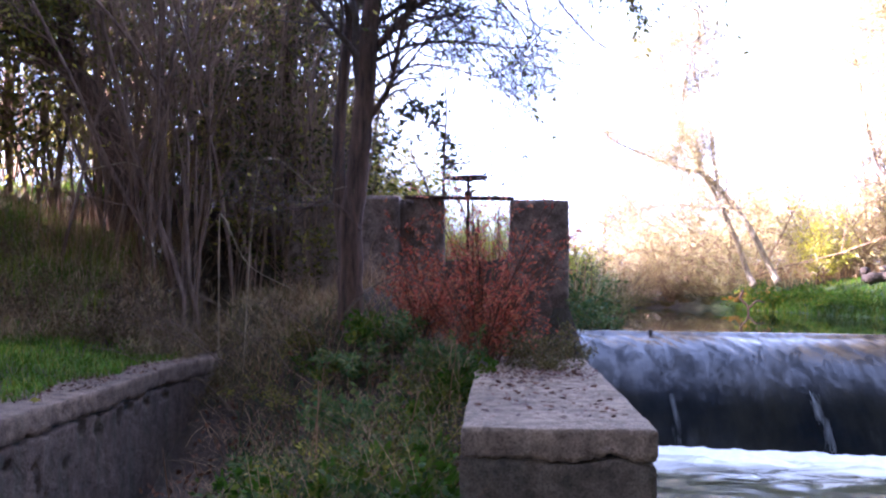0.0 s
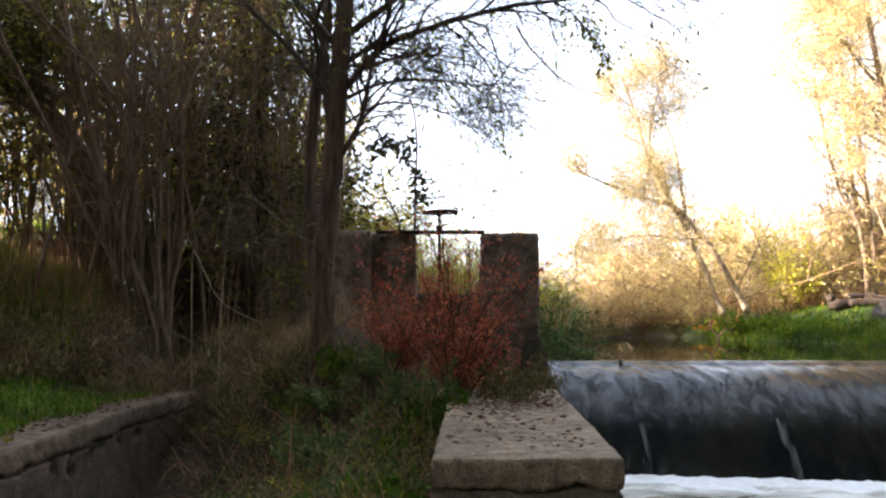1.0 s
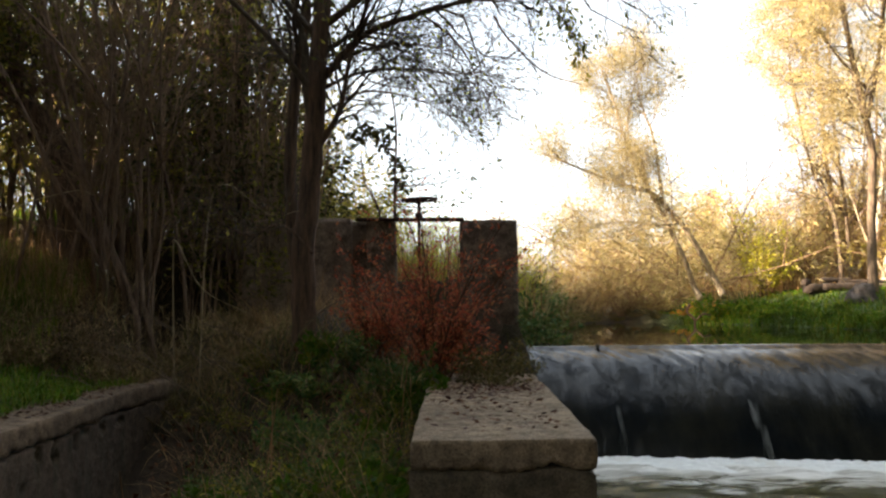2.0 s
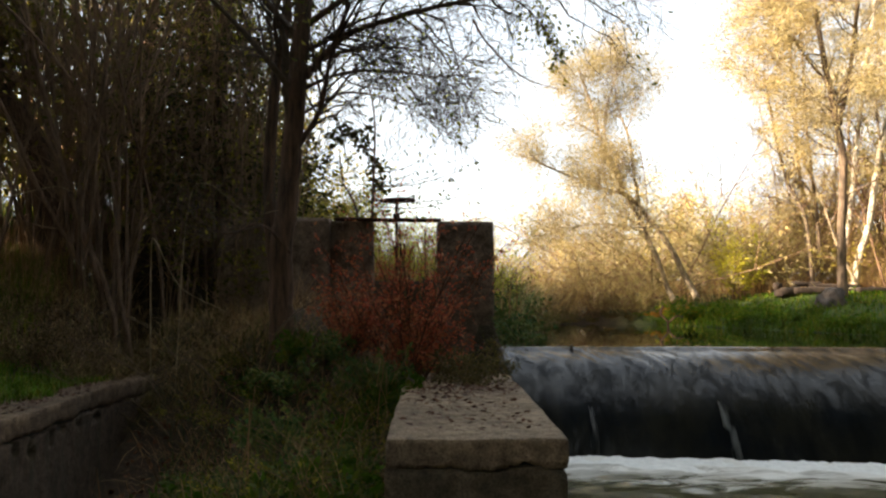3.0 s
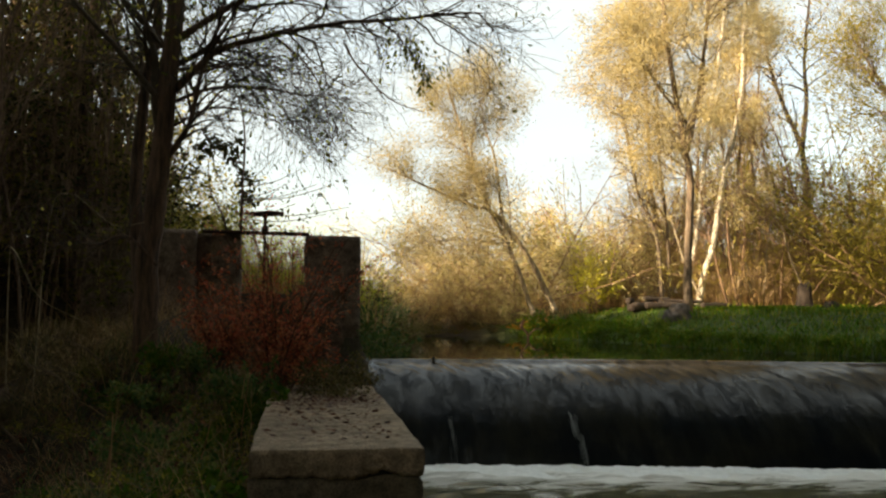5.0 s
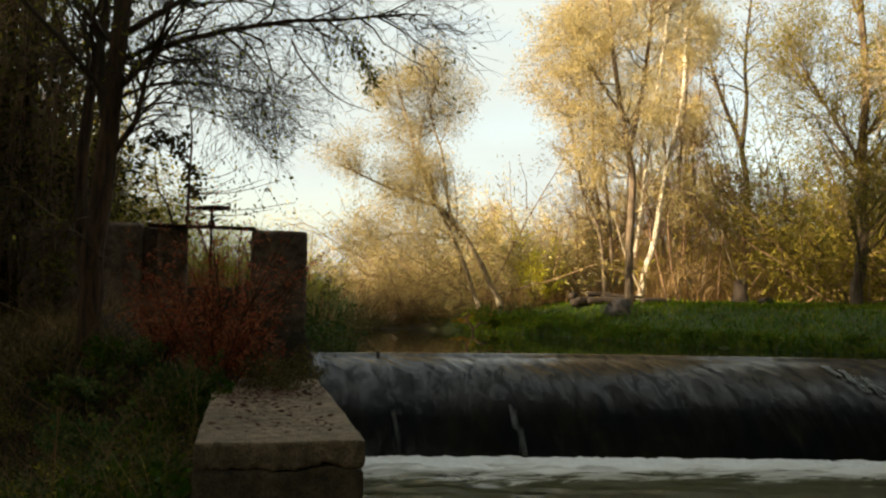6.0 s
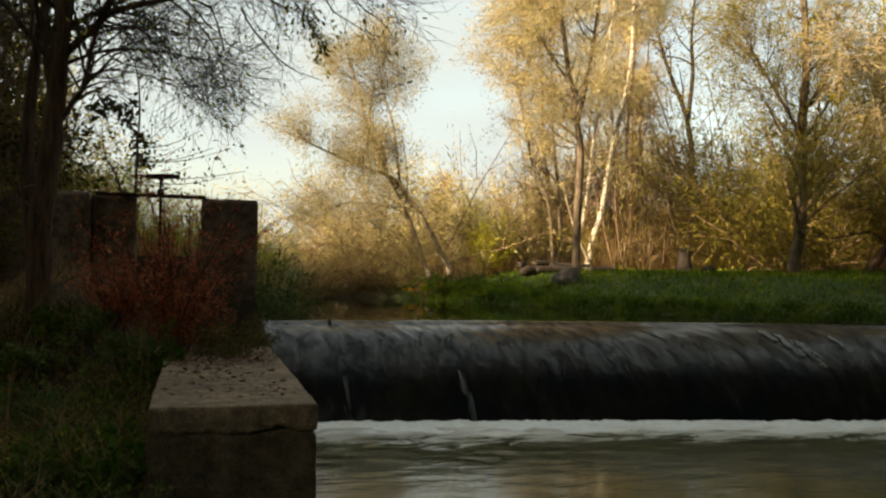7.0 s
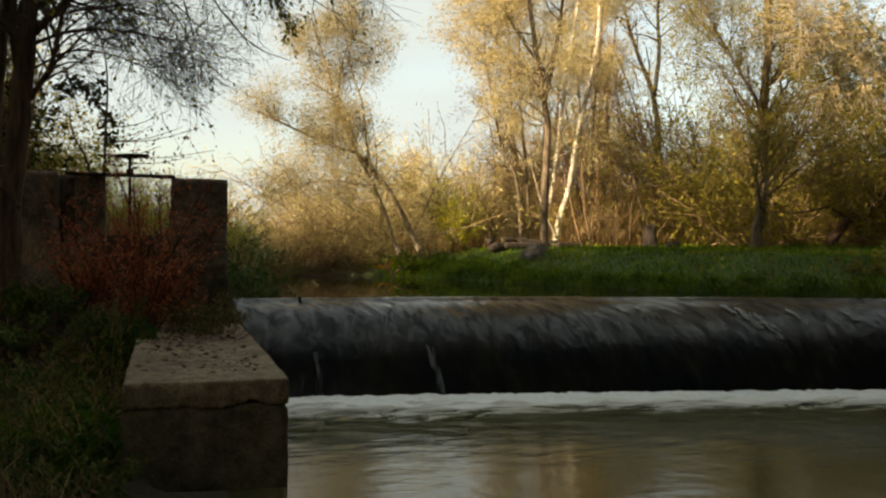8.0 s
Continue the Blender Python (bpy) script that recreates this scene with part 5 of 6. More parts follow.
    # a few pale reeds
    for x, y, h, tilt in [(-1.12, 5.35, 0.75, 0.16), (-1.06, 5.32, 0.65, 0.10), (-0.36, 6.9, 0.55, 0.0), (-1.95, 5.6, 0.6, -0.2), (-0.62, 5.9, 0.5, 0.25)]:
        z = float(ground_z(x, y))
        base = thing("dead_reed", "pale dead reed stalk leaning in the weeds", "reed", (x, y, z), "dead reeds")
        q = shoot(np.random.default_rng(int(h * 100)), (0, 0, 0), (tilt, 0, 1), h, 6, 0.03, 0)
        part("stalk", Geo().tube(q, np.linspace(0.006, 0.003, len(q)), 5), M_DRY, base)


def build_left_bank():
    deep = dict(stems=18, height=1.9, spread=0.45, per=8, leaf_size=0.085, twig=12, slim=0.45, droop=0.3, upright=1.0)
    bushes("under_shrub", "dark leafy undergrowth behind the cane thicket", "shrub", "undergrowth", [(-1.9, 11.0, 0.9), (-2.7, 10.9, 1.0), (-3.5, 11.2, 1.1), (-2.3, 11.8, 1.1), (-3.1, 12.0, 1.2), (-2.2, 10.0, 0.7), (-2.8, 10.2, 0.7), (-3.4, 10.3, 0.65), (-4.0, 10.5, 0.6), (-4.6, 10.8, 0.55), (-5.3, 10.9, 0.5)], [deep, dict(deep, stems=15)], M_CANE, M_OLIVE, 320)
    rng = np.random.default_rng(300)
    g = Geo()
    g.blades(rng, scatter(rng, 26000, -5.6, -2.76, 3.6, 8.5, lambda x, y: (x < -2.84 + 0.07 * np.sin(y * 5)) & (y + 0.35 * (-2.85 - x) < 8.4)) + (0, 0, 0.015), 0.085, 0.009, 1.2)
    g.blades(rng, scatter(rng, 5000, -5.5, -3.0, 8.0, 11.0, lambda x, y: x < -3.6), 0.22, 0.008, 0.6)
    g.blades(rng, scatter(rng, 9000, -7.0, -3.7, 8.3, 10.4), 0.15, 0.009, 0.9)
    tagged(part("bank_grass", g, M_GRASS, None, "short green grass along the wall top"), "", "grass", "", "stuff")
    g = Geo()
    near = lambda x, y: (x < -2.92 - 0.1 * np.sin(y * 3)) & (y + 0.35 * (-2.85 - x) + 0.25 * np.sin(x * 4.0) > 8.0)
    g.arcs(rng, scatter(rng, 12000, -6.0, -2.9, 7.0, 10.2, near), 0.34, 0.006, 0.55, 1.3)
    g.arcs(rng, scatter(rng, 420, -4.6, -3.5, 8.6, 9.6), 0.75, 0.006, 1.3, 0.7)
    g.arcs(rng, scatter(rng, 1500, -3.0, -1.3, 7.8, 10.2), 0.36, 0.006, 0.5, 1.1)
    tagged(part("tall_dry_grass", g, M_DRY, None, "tall dry tangled grass on the thicket bank"), "", "dry grass", "", "stuff")
    g = Geo().arcs(rng, scatter(rng, 3600, -3.2, -1.35, 7.8, 10.2), 0.26, 0.008, 0.7, 1.3)
    tagged(part("shade_grass", g, M_WEED, None, "dark olive grass under the gate tree"), "", "grass", "", "stuff")
    g = Geo()
    g.arcs(rng, scatter(rng, 12000, -6.0, -2.9, 6.6, 10.0, near), 0.30, 0.008, 0.6, 1.4)
    g.arcs(rng, scatter(rng, 1200, -3.0, -1.35, 8.2, 10.2), 0.28, 0.008, 0.6, 1.3)
    tagged(part("bank_sedge", g, M_SEDGE, None, "fading brown-green tangled grass on the bank slope"), "", "grass", "", "stuff")
    weed = dict(stems=14, height=0.6, spread=0.7, per=5, leaf_size=0.05, twig=8, slim=0.5, droop=0.5, upright=0.8)
    bushes("bank_weed", "dark tangled weeds on the bank slope", "weed", "bank weeds", [(-3.2, 8.21, 0.72), (-3.6, 8.04, 0.8), (-4.0, 8.3, 0.8), (-3.3, 8.58, 0.64), (-2.9, 7.9, 0.64), (-3.9, 7.8, 0.8), (-4.6, 8.53, 0.8), (-2.6, 8.5, 0.72), (-2.1, 9.2, 0.72), (-3.15, 7.9, 0.4), (-3.4, 8.35, 0.64), (-3.6, 8.58, 0.72), (-4.3, 7.99, 0.8), (-3.1, 8.44, 0.56), (-3.0, 8.0, 0.72), (-3.5, 8.0, 0.72), (-4.2, 8.0, 0.8), (-2.5, 8.0, 0.56), (-1.9, 8.5, 0.64), (-4.9, 8.21, 0.8)], [weed, dict(weed, height=0.5, stems=18)], M_CANE, M_DULL, 310)
    for k, (x, y) in enumerate([(-3.42, 8.6), (-3.30, 8.55), (-3.22, 8.62), (-3.12, 8.5)]):
        z = float(ground_z(x, y))
        h = (0.62, 0.72, 0.70, 0.5)[k]
        base = thing("white_flower", "small white wild flower on a thin stalk", "flower", (x, y, z), "white flowers")
        q = shoot(np.random.default_rng(k), (0, 0, 0), (0.05, 0, 1), h, 5, 0.05, 0)
        part("stalk", Geo().tube(q, 0.003, 4), M_GREEN, base)
        r2 = np.random.default_rng(k + 9)
        part("petals", Geo().leaves(r2, q[-1] + r2.normal(0, 0.010, (9, 3)), 0.018, 0.7, 0, 1), M_PETAL, base)


def litter(name, label, seed, n, x0, x1, y0, y1, z, size):
    rng = np.random.default_rng(seed)
    c = rng.uniform((x0, y0), (x1, y1), (max(3, n // 22), 2))
    p = c[rng.integers(0, len(c), n)] + rng.normal(0, 0.17, (n, 2)) * (1, 1.3)
    p = p[(p[:, 0] > x0) & (p[:, 0] < x1) & (p[:, 1] > y0) & (p[:, 1] < y1)]
    pos = np.column_stack([p, np.full(len(p), z)])
    g = Geo()
    d = rng.normal(size=(len(p), 3)) * (1, 1, 0.3)
    g.leaves(rng, pos, size, 0.5, 0, 0.02, d)
    g.v = [np.column_stack([v[:, :2], z + np.abs(v[:, 2] - z) * 0.5 + 0.001]) for v in g.v]
    tagged(part(name, g, M_LITTER, None, label), "", "fallen leaves", "", "stuff")


def build_litter():
    litter("fallen_leaves", "brown fallen leaves strewn on the abutment top", 401, 620, -0.14, 0.74, 4.95, 7.6, Z_TOP + 0.010, 0.06)
    litter("leaf_litter", "brown leaf litter under the red shrub", 402, 2200, -0.18, 0.80, 6.9, 9.6, Z_TOP + 0.010, 0.045)
    litter("wall_litter", "dry leaves lying along the wall top", 403, 1100, -3.08, -2.56, 4.6, 9.3, Z_WALL + 0.014, 0.045)
    rng = np.random.default_rng(404)
    spots = scatter(rng, 900, -2.5, -0.2, 4.0, 8.0)
    g = Geo().leaves(rng, spots + (0, 0, 0.10), 0.06, 0.5, 0.2, 1.0)
    tagged(part("channel_litter", g, M_LITTER, None, "fallen leaves caught among the channel weeds"), "", "fallen leaves", "", "stuff")
    one = thing("yellow_leaf", "yellow fallen leaf on the wall top", "leaf", (-2.66, 5.1, Z_WALL + 0.02))
    part("blade", Geo().leaves(np.random.default_rng(1), [(0, 0, 0)], 0.055, 0.6, 0, 0.05, np.array([(1, 0.2, 0)])), M_FLESH, one)


# -- far bank --
SPEC_FAR = dict(show=2, n=(13, 8, 5), ang=(48, 45, 45), len=(1.5, 0.75, 0.38), rad=(0.03, 0.012, 0.006), up=(0.05, 0.02, -0.02), start=0.25, wig=0.15, leaves=5, thin=0.005)


def build_leaning_willow():
    y = 16.5
    P = lambda pts: [(a, y + 0.15 * (i % 2), b) for i, (a, b) in enumerate(pts)]
    a = P([(4.50, 1.40), (4.41, 1.70), (4.18, 2.25), (3.89, 2.96), (3.61, 3.4), (3.27, 4.26), (2.99, 5.12), (2.80, 5.75)])
    b = P([(4.92, 1.45), (4.81, 1.76), (4.29, 2.64), (3.72, 3.35), (3.27, 3.47), (2.62, 3.74), (1.66, 4.13)])
    c = P([(3.92, 2.95), (3.85, 3.6), (3.71, 4.39), (3.54, 5.04), (3.4, 5.7)])
    d = P([(3.98, 2.70), (3.84, 2.74), (3.28, 2.84), (2.51, 2.77), (2.09, 2.70)])
    e = P([(3.27, 4.2), (3.3, 4.9), (3.45, 5.5), (3.6, 6.0)])
    s = dict(SPEC_FAR, n=(15, 9, 5), len=(0.95, 0.5, 0.28), start=0.35, leaves=4)
    low = dict(SPEC_FAR, n=(10, 8, 4), len=(0.7, 0.4, 0.25), start=0.2, leaves=3)
    tree("leaning_willow", "golden willow leaning over the pond with two pale trunks", (4.6, y, float(ground_z(4.6, y))),
         [(a, 0.055, 0.018, s), (b, 0.065, 0.014, dict(s, n=(16, 8, 5), len=(0.9, 0.5, 0.28), start=0.35)), (c, 0.035, 0.010, dict(s, n=(9, 8, 4))), (d, 0.022, 0.007, low), (e, 0.02, 0.008, dict(s, n=(7, 8, 4)))], SPEC_FAR, M_GOLDBARK, M_GOLD, 0.065, 500, 6, jitter=0.10, slim=0.18, droop=0.4)


def build_far_trees():
    s = dict(SPEC_FAR, n=(20, 9, 5), len=(1.5, 0.7, 0.36), start=0.28, leaves=4)
    thin = dict(s, n=(16, 8, 5), len=(1.1, 0.6, 0.34))
    P = lambda y, pts: [(a, y + 0.1 * (i % 2), b) for i, (a, b) in enumerate(pts)]
    tree("bank_alder", "slim dark-trunked tree with tan leaves on the grass bank", (6.93, 15.0, float(ground_z(6.93, 15.0))),
         [(P(15, [(6.93, 1.3), (6.99, 2.73), (7.0, 3.8), (6.91, 4.65), (6.70, 5.6), (6.55, 7.0), (6.4, 9.0)]), 0.078, 0.03, dict(s, n=(38, 9, 5), start=0.22, ang=(62, 48, 45), rad=(0.014, 0.008, 0.005), len=(1.5, 0.7, 0.36))), (P(15, [(6.95, 4.4), (7.2, 5.4), (7.35, 6.8), (7.5, 8.2)]), 0.045, 0.02, s), (P(15, [(6.93, 4.9), (6.5, 5.5), (6.1, 6.0), (5.7, 6.3)]), 0.03, 0.01, thin)],
         SPEC_FAR, M_BARK, M_GOLD, 0.065, 510, 5, slim=0.2)
    for k, pts in enumerate([[(7.95, 1.4), (8.18, 2.27), (8.30, 2.80), (8.62, 4.3), (8.94, 5.77), (9.07, 7.14), (9.25, 9.6)], [(7.84, 1.5), (8.02, 2.35), (8.10, 3.04), (8.39, 5.08), (8.69, 7.18), (8.9, 8.72)]] ):
        y = (16.9, 17.2, 18.4)[k]
        tree("birch", "slender white-barked birch with golden leaves", (pts[0][0], y, float(ground_z(pts[0][0], y))), [(P(y, pts), (0.075, 0.055, 0.045)[k], 0.03, dict(s, start=0.5, n=(14, 8, 5)))], SPEC_FAR, M_BIRCH, M_GOLD, 0.07, 520 + k, 8, "birches", slim=0.2, twig_mat=M_GOLDBARK)
    for k, (x, y, h, bend, mt) in enumerate([(7.7, 17.6, 6.0, -0.3, M_TAN), (7.7, 18.2, 6.5, -0.3, M_GOLD), (9.3, 18.0, 6.0, 0.3, M_TAN), (10.3, 19.5, 6.4, 0.4, M_TAN), (11.0, 20.5, 6.5, -0.2, M_TAN), (11.5, 21.0, 4.8, -0.2, M_TAN), (9.9, 21.5, 8.2, 0.4, M_GOLD), (7.3, 17.0, 4.2, -0.75, M_TAN)]):
        tree("thin_tree", "thin brown-stemmed tree with tan autumn leaves", (x, y, float(ground_z(x, y))), [(rise(x, y, (bend * 0.2, 0, 3.0), (bend * 0.6, 0.1, 1.6 + h * 0.5), (bend, 0, 1.6 + h * 0.8), (bend * 1.2, 0, 1.6 + h)), 0.045, 0.015, dict(thin, start=0.2))], SPEC_FAR, M_BARK, mt, 0.065, 540 + k, 4, "thin trees on the far bank", slim=0.2)
    bare = dict(SPEC_FAR, n=(12, 7, 3), len=(1.3, 0.7, 0.4), leaves=1, start=0.35)
    # the dark log wood stands in for a trunk seen backlit and shaded
    tree("forked_dark_tree", "dark nearly bare forked tree behind the bank", (13.2, 22.0, float(ground_z(13.2, 22.0))),
         [(P(22, [(13.2, 1.5), (13.32, 3.19), (13.4, 4.55), (13.26, 5.9), (12.75, 6.9), (12.3, 8.3)]), 0.12, 0.04, dict(bare, start=0.6)), (P(22, [(13.26, 5.8), (13.46, 7.11), (13.36, 8.22), (13.6, 10.0)]), 0.07, 0.03, bare), (P(22, [(13.4, 3.75), (14.03, 3.93), (14.67, 4.28), (15.3, 4.4)]), 0.035, 0.012, bare)], SPEC_FAR, M_LOG, M_TAN, 0.10, 560, 1)
    big = dict(s, n=(40, 11, 6), len=(1.9, 0.9, 0.45), start=0.2, leaves=5)
    tree("bank_poplar", "large olive-gold tree with a thick trunk on the bank", (10.21, 13.0, float(ground_z(10.21, 13.0))),
         [(P(13, [(10.21, 1.2), (10.27, 1.9), (10.33, 2.6), (10.39, 4.0), (10.41, 5.4), (10.38, 7.1), (10.3, 9.5)]), 0.12, 0.04, big), (P(13, [(10.40, 3.9), (9.85, 4.8), (9.35, 5.4), (9.1, 5.9)]), 0.035, 0.012, s), (P(13, [(10.37, 3.7), (11.1, 4.4), (11.9, 4.8)]), 0.035, 0.012, s)], SPEC_FAR, M_BARK, M_OLIVEGOLD, 0.06, 570, 4, slim=0.24)
    tree("crooked_tree", "dark crooked tree leaning along the bank", (12.0, 13.5, float(ground_z(12.0, 13.5))),
         [([(12.0, 13.5, 1.2), (12.08, 13.5, 1.53), (12.59, 13.5, 2.13), (13.24, 13.5, 2.47), (14.0, 13.5, 3.2), (14.6, 13.6, 4.5), (15, 13.6, 6.5)], 0.12, 0.04, dict(s, n=(22, 9, 5), start=0.4)), ([(12.6, 13.5, 2.15), (12.19, 13.5, 2.36), (11.81, 13.45, 2.31), (11.18, 13.4, 2.24), (10.87, 13.4, 2.40)], 0.03, 0.008, dict(bare, n=(6, 4, 2), len=(0.5, 0.3, 0.2)))], SPEC_FAR, M_BARKDARK, M_OLIVEGOLD, 0.10, 575, 1)
    tree("overhanging_tree", "tan tree whose pale twigs hang over the bank", (14.0, 12.2, float(ground_z(14.0, 12.2))),
         [([(14.0, 12.2, 1.2), (13.6, 12.2, 3.0), (13.2, 12.1, 4.6), (12.9, 12.0, 6.0), (12.4, 12.0, 8.5)], 0.13, 0.04, s), ([(13.2, 12.1, 4.5), (12.07, 12.0, 5.2), (11.27, 12.0, 5.3), (10.34, 12.0, 5.36)], 0.04, 0.01, dict(s, show=3, thin=0.008, n=(18, 8, 4), len=(1.0, 0.55, 0.3), up=(-0.06, -0.05, -0.05), leaves=1, start=0.2)), ([(13.3, 12.1, 3.9), (12.1, 12.0, 4.65), (11.04, 12.0, 4.52)], 0.03, 0.01, dict(s, show=3, thin=0.008, n=(16, 8, 4), len=(0.9, 0.5, 0.3), up=(-0.06, -0.05, -0.05), leaves=1, start=0.25))], SPEC_FAR, M_GOLDBARK, M_OLIVEGOLD, 0.055, 580, 1, twig_mat=M_PALETWIG)
    for k, (x, y, r, pts) in enumerate([(15.6, 18.0, 0.075, [(15.6, 1.5), (15.68, 2.26), (15.92, 3.81), (16.15, 5.93), (16.3, 8.5)]), (16.3, 17.0, 0.075, [(16.3, 1.4), (16.38, 1.6), (16.7, 2.94), (17.0, 5), (17.2, 8)])]):
        tree("birch", "slender white-barked birch in the shaded wood", (x, y, float(ground_z(x, y))), [(P(y, pts), r, 0.02, dict(s, start=0.4))], SPEC_FAR, M_BIRCH, M_OLIVEGOLD, 0.10, 590 + k, 1, "birches")
    # slender bare stems that lean out of the undergrowth
    rng = np.random.default_rng(630)
    for k in range(34):
        x, y = rng.uniform(7.0, 13.0), rng.uniform(16.7, 19.0)
        base = thing("slender_stem", "slender reddish-brown bare stem among the shrubs", "sapling", (x, y, float(ground_z(x, y))), "slender stems")
        q = shoot(rng, (0, 0, -0.1), (rng.normal(-0.05, 0.2), rng.normal(0, 0.1), 1), rng.uniform(2.6, 5.0), 10, 0.05, 0.015)
        r0 = rng.uniform(0.016, 0.034)
        part("stem", Geo().tube(q, np.linspace(r0, r0 * 0.3, len(q)), 6), M_REDSTEM if k % 3 else M_GOLDBARK, base)
        tw, none = Geo(), []
        branch_out(rng, tw, q, r0, dict(n=(10, 4), ang=(36, 40), len=(0.9, 0.4), rad=(0.009, 0.006), up=(0.05, 0.02), start=0.25, wig=0.14, leaves=1, thin=0.005), 0, none)
        tagged(part("twigwork", tw, M_REDSTEM, base), kind="stuff")
    # taller wood behind, a few shapes repeated
    protos = []
    for k, (mt, h) in enumerate([(M_GOLD, 5.0), (M_OLIVEGOLD, 7.0), (M_TAN, 6.0), (M_ORANGE, 4.5)]):
        protos.append(tree("wood_tree", "autumn tree of the wood behind the far bank", (0, 0, 0), [([(0, 0, -0.2), (0.1, 0, h * 0.3), (0, 0.1, h * 0.6), (0.1, 0, h)], 0.10, 0.03, dict(SPEC_FAR, show=1, n=(22, 8, 5), len=(h * 0.28, h * 0.14, h * 0.075), start=0.06, leaves=2))], SPEC_FAR, M_BARK, mt, 0.13, 600 + k, 2, "wood behind the bank", jitter=0.14, slim=0.28))
    spots = [(7.3, 26, 3, 0.48), (8.6, 24.5, 0, 0.45), (5.6, 25, 0, 0.40), (3.9, 27, 2, 0.36), (2.0, 28, 1, 0.3), (9.8, 25, 0, 0.8), (11.3, 26, 1, 0.8), (15.2, 23, 3, 0.6), (16.8, 25, 1, 0.8), (18.5, 22, 1, 1.0), (20, 19, 1, 1.0), (17.8, 19.5, 2, 0.9), (19, 16, 1, 1.0), (17.2, 15.0, 1, 0.9), (14.3, 20.2, 2, 0.35), (0.2, 26, 1, 0.3), (-2.2, 18.5, 1, 0.34), (-1.5, 19.5, 1, 0.32), (13.2, 27, 2, 0.45), (18.0, 12.0, 2, 0.9), (16.2, 21.5, 2, 0.7), (10.6, 23, 2, 0.6), (12.6, 24, 0, 0.5), (14.8, 25.5, 1, 0.5), (17.0, 22.5, 3, 0.7), (18.5, 18.3, 1, 0.8), (16.3, 18.6, 1, 0.55), (15.2, 15.8, 1, 0.5), (19.5, 13.5, 1, 0.8), (14.2, 17.2, 1, 0.5), (15.6, 17.4, 1, 0.6), (13.3, 16.4, 1, 0.36), (17.0, 16.2, 1, 0.7), (12.2, 16.8, 1, 0.3)]
    rng = np.random.default_rng(610)
    used = set()
    for x, y, k, s2 in spots:
        m = pose(x, y, float(ground_z(x, y)), 0, 0, rng.uniform(0, 360)) @ Matrix.Scale(s2 * 1.1, 4)
        if k in used:
            copy_thing(protos[k], m)
        else:
            used.add(k)
            protos[k].matrix_basis = m


def build_far_bushes():
    v = dict(stems=26, height=1.4, spread=0.85, per=14, leaf_size=0.075, twig=13, slim=0.11, droop=0.3, upright=0.72)
    gold = [(2.0, 17.3, 0.55), (2.7, 17.6, 0.62), (3.4, 17.8, 0.68), (4.0, 17.4, 0.62), (2.3, 18.6, 0.68), (3.6, 18.9, 0.75), (4.9, 18.3, 0.8), (5.2, 19.3, 0.85), (6.4, 19.0, 0.95), (7.2, 19.6, 1.05), (1.2, 18.2, 0.5), (0.6, 17.0, 0.42), (4.4, 20.5, 0.85), (6.1, 20.9, 0.95), (2.9, 20.6, 0.7), (8.2, 20.8, 1.2), (0.0, 19.5, 0.5)]
    bushes("golden_shrub", "rounded golden-leaved shrub behind the pond", "shrub", "golden shrubs", gold[::2], [v, dict(v, height=1.7, stems=22)], M_CANE, M_GOLD, 700, grown=1.98)
    bushes("straw_shrub", "rounded pale straw-coloured shrub behind the pond", "shrub", "golden shrubs", gold[1::2], [dict(v, height=1.6, stems=24), dict(v, height=1.3, spread=1.0)], M_CANE, M_STRAW, 703, grown=1.98)
    tan = [(1.5, 17.0, 0.4), (2.5, 17.2, 0.4), (3.2, 17.3, 0.4), (3.9, 17.2, 0.35), (9.2, 17.2, 0.7), (9.9, 17.8, 0.8), (10.6, 17.2, 0.75), (11.3, 18.2, 0.9), (11.9, 17.3, 0.7), (12.6, 18.0, 0.8), (8.4, 17.0, 0.6), (13.4, 18.4, 0.8), (14.0, 19.0, 0.8), (10.9, 19.2, 1.0), (12.2, 20.0, 1.0), (14.8, 17.6, 0.8), (15.8, 19, 1.0), (7.9, 18.8, 0.9), (7.2, 18.3, 0.8), (8.6, 18.6, 1.0), (9.5, 19.4, 1.1), (10.2, 18.4, 0.9), (11.6, 19.2, 1.1), (12.9, 19.6, 1.1), (13.8, 20.4, 1.1), (8.9, 20.4, 1.2), (10.0, 20.8, 1.3), (11.2, 21.6, 1.3), (12.6, 21.6, 1.2), (7.6, 20.6, 1.1), (6.6, 18.2, 0.75)]
    bushes("tan_shrub", "tan dry-leaved shrub at the edge of the wood", "shrub", "tan shrubs", tan, [dict(v, per=11, leaf_size=0.055, slim=0.16), dict(v, per=11, leaf_size=0.055, slim=0.16, height=1.9, spread=0.5), dict(v, per=11, leaf_size=0.055, slim=0.16, height=2.2, spread=0.35)], M_CANE, M_TAN, 710, grown=1.75)
    dark = [(11.9, 16.2, 0.7), (13.0, 15.4, 0.8), (14.0, 15.0, 0.9), (15.1, 14.4, 0.9), (12.4, 17.4, 0.9), (16.3, 14.0, 1.0), (14.8, 16.2, 1.0), (13.6, 13.9, 0.5), (17.2, 16.4, 1.1), (12.2, 15.6, 0.95), (13.4, 16.6, 1.15), (14.8, 15.4, 1.15), (11.6, 17.0, 0.9), (16.0, 15.6, 1.25), (13.0, 18.5, 1.15), (15.4, 18.6, 1.2), (14.2, 14.4, 0.8)]
    bushes("olive_shrub", "olive-gold shrub in the shade of the wood", "shrub", "olive shrubs", dark, [dict(v, height=1.6, per=17, leaf_size=0.05, slim=0.17), dict(v, height=1.4, spread=0.9, per=17, leaf_size=0.05, slim=0.17)], M_CANE, M_OLIVEGOLD, 720, grown=1.9)
